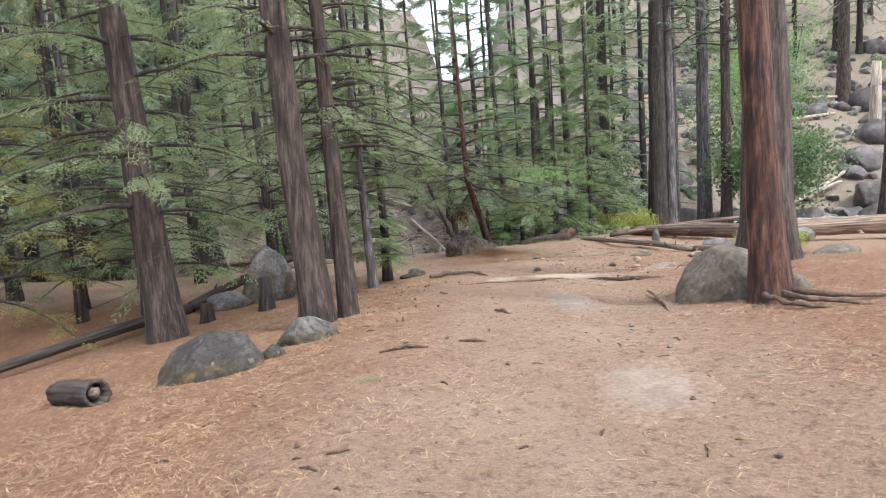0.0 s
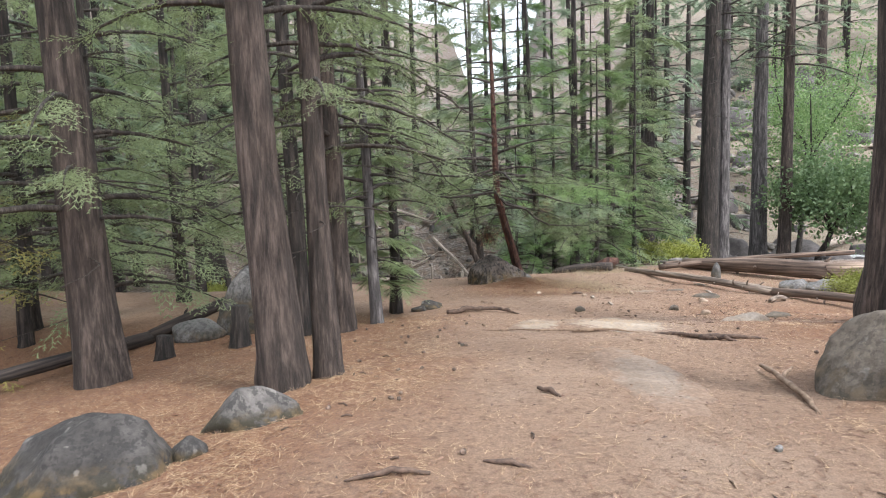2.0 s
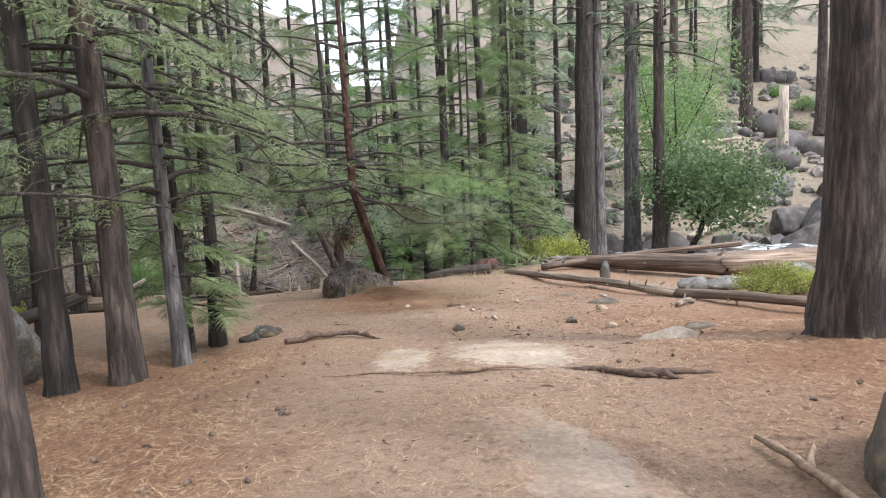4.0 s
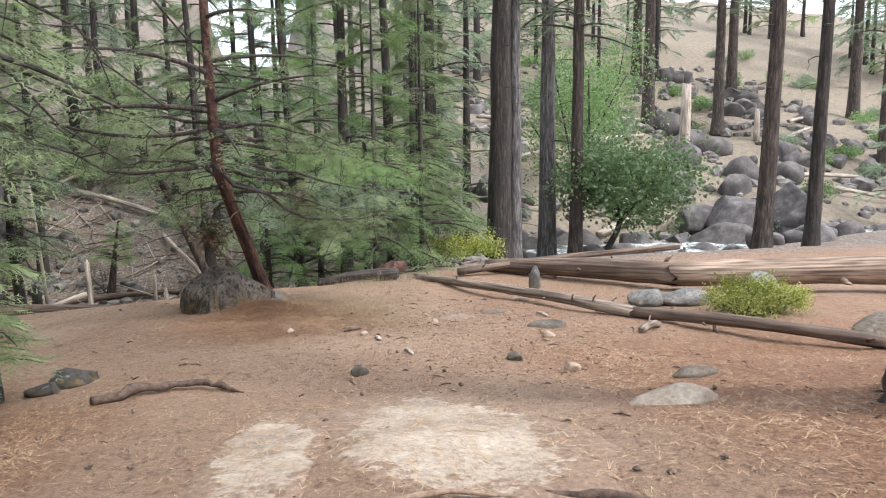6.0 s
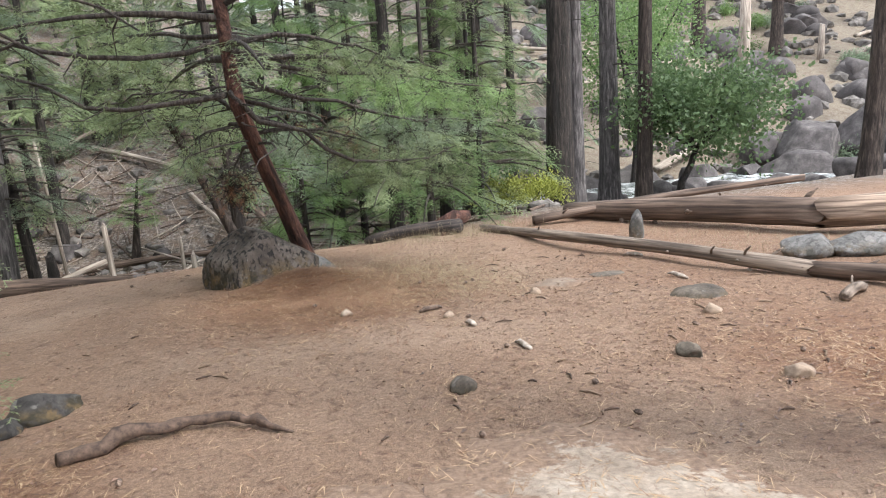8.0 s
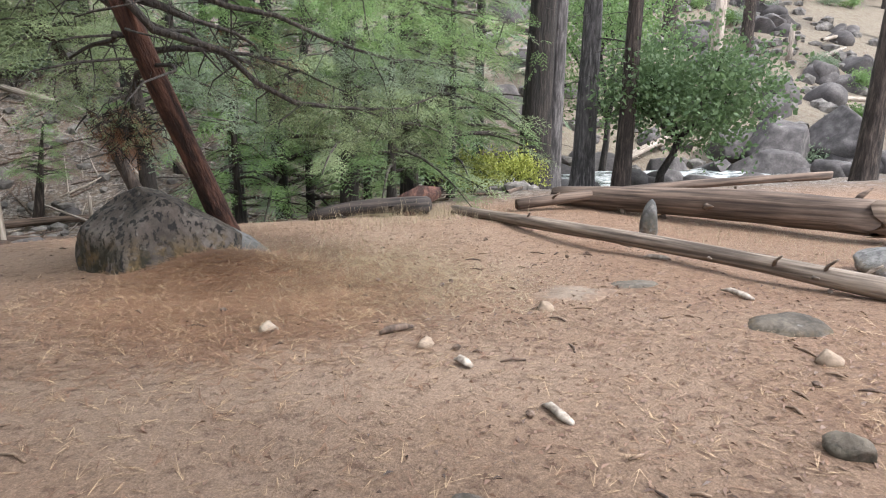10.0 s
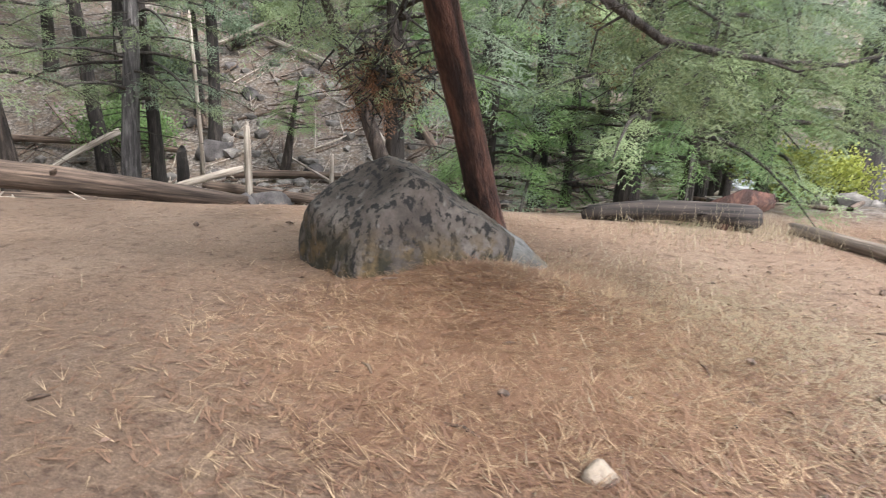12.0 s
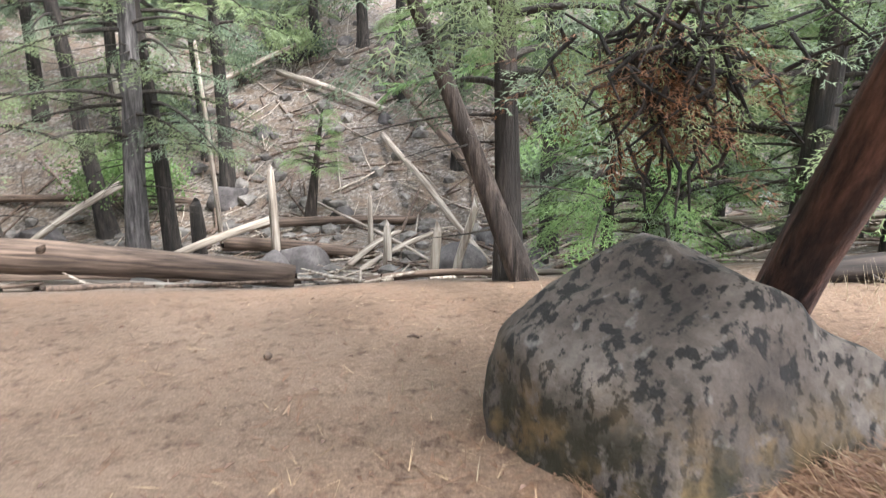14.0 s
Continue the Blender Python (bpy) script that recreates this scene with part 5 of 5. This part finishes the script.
stick("exposed_root", [(-1.5, 13.45, 0.03), (-1.25, 13.58, 0.05), (-0.95, 13.66, 0.06), (-0.65, 13.68, 0.06), (-0.48, 13.58, 0.05), (-0.30, 13.48, 0.0)], [0.045, 0.044, 0.032, 0.028, 0.026, 0.008], "dark exposed root snaking over the soil", STICK_BROWN, 1, "tree root", sides=10)
stick("exposed_root", [(1.28, 10.50, 0.0), (1.55, 10.34, 0.025), (1.78, 10.12, 0.03), (2.02, 9.95, 0.03), (2.38, 9.86, 0.0)], [0.015, 0.028, 0.032, 0.026, 0.01], "long brown root lying across the trail", STICK_BROWN, 3, "tree root", sides=10)
stick("exposed_root", [(1.75, 10.1, 0.02), (1.95, 9.86, 0.03), (2.05, 9.78, 0.0)], [0.03, 0.025, 0.01], "thin root forking from a thicker one", STICK_BROWN, 4, "tree root")
stick("exposed_root", [(-0.75, 10.85, 0.0), (-0.3, 10.78, 0.025), (0.1, 10.62, 0.035), (0.5, 10.5, 0.03), (0.85, 10.55, 0.03), (1.22, 10.44, 0.0)], [0.006, 0.010, 0.012, 0.022, 0.012, 0.010], "thin root crossing the trail like a step", STICK_TAN, 5, "tree root", sides=9)
stick("forked_branch", [(1.81, 8.36, 0.05), (1.80, 8.1, 0.06), (1.80, 7.80, 0.05), (1.80, 7.45, 0.03), (1.74, 7.05, 0.0)], [0.018, 0.024, 0.024, 0.02, 0.008], "pale forked dead branch lying beside a boulder", STICK_TAN, 6)
stick("forked_branch", [(1.80, 7.9, 0.05), (1.9, 8.05, 0.07), (1.97, 8.14, 0.08)], [0.018, 0.016, 0.010], "short fork of a pale dead branch", STICK_TAN, 7)
stick("stick", [(-0.12, 7.62, 0.02), (-0.02, 7.54, 0.03), (0.05, 7.44, 0.0)], [0.012, 0.022, 0.010], "short dark curled bark piece on needles", STICK_BROWN, 8)
stick("stick", [(-1.15, 5.72, 0.0), (-0.92, 5.82, 0.03), (-0.72, 5.86, 0.01)], [0.008, 0.022, 0.010], "short dark stick on the needles", STICK_BROWN, 9)
stick("stick", [(-0.45, 6.05, 0.0), (-0.3, 6.02, 0.02), (-0.18, 5.98, 0.0)], [0.008, 0.018, 0.006], "short dark stick on the needles", STICK_BROWN, 10)
for i, (x, y) in enumerate(((2.58, 6.55), (2.72, 6.5), (2.9, 6.65))):
    stick("exposed_root", [(x, y + 0.15, 0.12), (x + 0.1 + 0.1 * i, y - 0.05, 0.06), (x + 0.3 + 0.2 * i, y - 0.2 + 0.05 * i, 0.03), (x + 0.5 + 0.3 * i, y - 0.28 + 0.1 * i, -0.02)], [0.032, 0.024, 0.018, 0.006], "grey root spreading from a cedar's foot", STICK_BROWN, 11 + i, "tree root", sides=10)
rngs = random.Random(9)
sprig = thing("cedar_sprig", -1.18, 4.83, relief(-1.18, 4.83) + 0.02, "small green cedar sprig lying on needles", "cedar sprig")
foliage_mesh("spray", [aim(Vector((0.03 * k, 0.02 * k, 0)), Vector((1, 0.3 * (k - 1), -0.02)), 0, 0.5) for k in range(3)], FINE, LEAF_BRIGHT, sprig, 1)

# wood chips and twigs scattered about
for i in range(180):
    x, y = rngs.uniform(-2.2, 4.2), rngs.uniform(2.2, 19.5)
    if i % 3 == 0:
        x, y = rngs.uniform(0.6, 4.2), rngs.uniform(12.5, 18)
    l, a = rngs.uniform(0.04, 0.15), rngs.uniform(0, 3.14)
    stick("twig", [(x, y, 0.004), (x + 0.5 * l * math.cos(a), y + 0.5 * l * math.sin(a), 0.012), (x + l * math.cos(a + 0.15), y + l * math.sin(a + 0.15), 0.004)], [0.006, 0.008, 0.004],
          ("bleached twig lying on the needles" if i % 2 == 0 else "dark twig lying on the needles"), (STICK_TAN if i % 2 == 0 else STICK_BROWN), i, "twig", "scattered twigs", 5)
for i, (x, y, l, a) in enumerate(((3.36, 15.85, 0.26, 1.9), (1.3, 14.35, 0.2, 1.9), (0.82, 15.55, 0.22, 0.3), (3.55, 17.2, 0.24, 2.6), (1.05, 14.95, 0.12, 2.2))):
    v, f = tube([(-l / 2, 0, 0), (-l / 4, 0.006, 0.012), (l / 4, -0.006, 0.016), (l / 2, 0, 0.0)], [0.010, 0.022, 0.020, 0.006], 7, 0.25, i)
    ch = mesh_object("wood_chip", v, f, WOOD_PALE if i != 2 else WOOD_BROWN)
    ch.matrix_world = pose(x, y, relief(x, y) + 0.012, 0, 0, math.degrees(a))
    tagged(ch, "split pale wood chip lying on the soil", "wood chip", "wood chips")


def cone_mesh():
    """A small closed cone with raised scales."""
    verts, faces = [], []
    n, m = 9, 10
    for i in range(n + 1):
        u = i / n
        r = 0.016 * math.sin(math.pi * min(1, 0.08 + u * 0.95)) ** 0.7
        for k in range(m):
            a = 6.283 * (k + 0.5 * (i % 2)) / m
            q = r * (1.16 if (i + k) % 2 else 0.86)
            verts.append((q * math.cos(a), 0.05 * (u - 0.5), q * math.sin(a)))
    for i in range(n):
        for k in range(m):
            j = (k + 1) % m
            faces.append((i * m + k, i * m + j, (i + 1) * m + j, (i + 1) * m + k))
    faces.append(tuple(range(m)))
    faces.append(tuple(range(n * m, n * m + m))[::-1])
    return verts, faces


v, f = cone_mesh()
first = mesh_object("pine_cone", v, f, WOOD_BROWN, None, False)
first.matrix_world = pose(0.0, 5.2, relief(0.0, 5.2) + 0.016, 0, 0, 40)
tagged(first, "small dark brown cone lying on needles", "pine cone", "scattered cones")
for i in range(60):
    x, y = rngs.uniform(-3.0, 3.4), rngs.uniform(2.0, 19)
    if i < 26:
        x, y = rngs.uniform(-2.6, -0.6), rngs.uniform(7, 13)
    copy_thing(first, pose(x, y, relief(x, y) + 0.016, rngs.uniform(-20, 20), 0, rngs.uniform(0, 360)))


# needles and dry grass, past counting
def strewn(name, label, mat, spots, width, seed, lift=0.0, fan=1):
    """Blades lying at the spots (x, y, length, rise), each spot a fan of a few."""
    rng = np.random.default_rng(seed)
    tris = []
    for x, y, l, up in spots:
        a0 = rng.uniform(0, 6.283)
        z = relief(x, y) + lift
        for _ in range(fan):
            a = a0 + rng.normal(0, 0.22)
            ll = l * (0.75 + 0.5 * rng.random())
            w = width * (0.7 + 0.6 * rng.random())
            dx, dy, h = math.cos(a), math.sin(a), ll * up * rng.uniform(0.3, 1.4)
            tris.append(((x - w * dy, y + w * dx, z + 0.002), (x + w * dy, y - w * dx, z + 0.002), (x + dx * ll, y + dy * ll, z + 0.006 + h)))
    ob = foliage_mesh(name, [Matrix.Identity(4)], [np.array(tris)], mat)
    return tagged(ob, label, name.replace("_", " "), "", "stuff")


rn = random.Random(12)
spots, rusty = [], []
while len(spots) + len(rusty) < 62000:
    x, y = rn.gauss(-0.2, 2.9), rn.uniform(0.4, 20.5)
    thick = 0.16 + 0.84 * duff_shade_cover(x, y)
    patch = smooth(0.36, 0.60, 0.5 + noise.noise((x * 1.1, y * 0.8, 2.0)) + 0.4 * noise.noise((x * 3.1, y * 2.7, 6.0)))
    if rn.random() > thick * (0.35 + 0.65 * patch):
        continue
    (rusty if rn.random() < (0.85 if y > 15.3 else 0.42) else spots).append((x, y, rn.uniform(0.05, 0.15), rn.uniform(0.0, 0.14)))
for _ in range(15000):
    x, y = rn.gauss(-0.05, 0.72), rn.gauss(16.9, 0.75)
    (rusty if rn.random() < 0.70 else spots).append((x, y, rn.uniform(0.05, 0.16), rn.uniform(0.0, 0.3)))
strewn("fallen_needles", "dry straw-coloured fallen needles covering the trail", NEEDLE, spots, 0.0014, 5, 0, 3)
strewn("rusty_needles", "rust-brown fallen needles matted over the soil", NEEDLE_RED, rusty, 0.0018, 15, 0, 3)
slab_spots = [(rn.gauss(1.08, 0.40), rn.gauss(11.6, 0.75), rn.uniform(0.05, 0.13), rn.uniform(0, 0.05)) for _ in range(700)] + [(rn.gauss(-0.06, 0.17), rn.gauss(11.75, 0.55), rn.uniform(0.05, 0.13), rn.uniform(0, 0.05)) for _ in range(260)]
strewn("stray_needles", "stray dry needles lying on bare bedrock", NEEDLE, slab_spots, 0.0022, 8, 0.024, 2)
litter = []
for i in range(11000):
    x, y = (rn.gauss(2.4, 1.1), rn.gauss(14.8, 2.2)) if i % 2 else (rn.gauss(0.4, 2.4), rn.uniform(1.5, 20))
    a, l, w = rn.uniform(0, 6.283), rn.uniform(0.012, 0.05), rn.uniform(0.005, 0.014)
    dx, dy = math.cos(a), math.sin(a)
    z = relief(x, y) + 0.003
    litter.append(((x, y, z), (x + dx * l, y + dy * l, z + rn.uniform(0, 0.012)), (x + dx * l * 0.5 - dy * w, y + dy * l * 0.5 + dx * w, z + rn.uniform(0.003, 0.014))))
tagged(foliage_mesh("bark_litter", [Matrix.Identity(4)], [np.array(litter)], leaf_material("bark_flakes", (0.03, 0.016, 0.010), (0.17, 0.095, 0.06), 0.0)), "dark bark flakes strewn over the trail", "bark litter", "", "stuff")
spots = []
for _ in range(5000):
    q = rn.random()
    x, y = (rn.gauss(1.9, 0.6), rn.gauss(20.2, 0.35)) if q < 0.35 else (rn.gauss(0.5, 0.8), rn.gauss(18.3, 0.7)) if q < 0.7 else (rn.gauss(0.6, 0.7), rn.gauss(16.6, 0.6))
    spots.append((x, y, rn.uniform(0.03, 0.10), rn.uniform(0.5, 2.2) * (1.2 if q < 0.35 else 0.6 if q < 0.7 else 0.25)))
for _ in range(2500):
    spots.append((rn.uniform(4.5, 9), rn.uniform(16.5, 20), rn.uniform(0.04, 0.10), rn.uniform(0.4, 1.6)))
for _ in range(9000):
    x, y = (rn.gauss(0.85, 0.5), rn.gauss(17.7, 0.5)) if rn.random() < 0.6 else (rn.gauss(1.3, 0.55), rn.gauss(16.9, 0.55))
    spots.append((x, y, rn.uniform(0.04, 0.11), rn.uniform(0.0, 0.25)))
strewn("dry_grass", "pale dry grass tufts on the crest", LEAF_DRY, spots, 0.0022, 6)
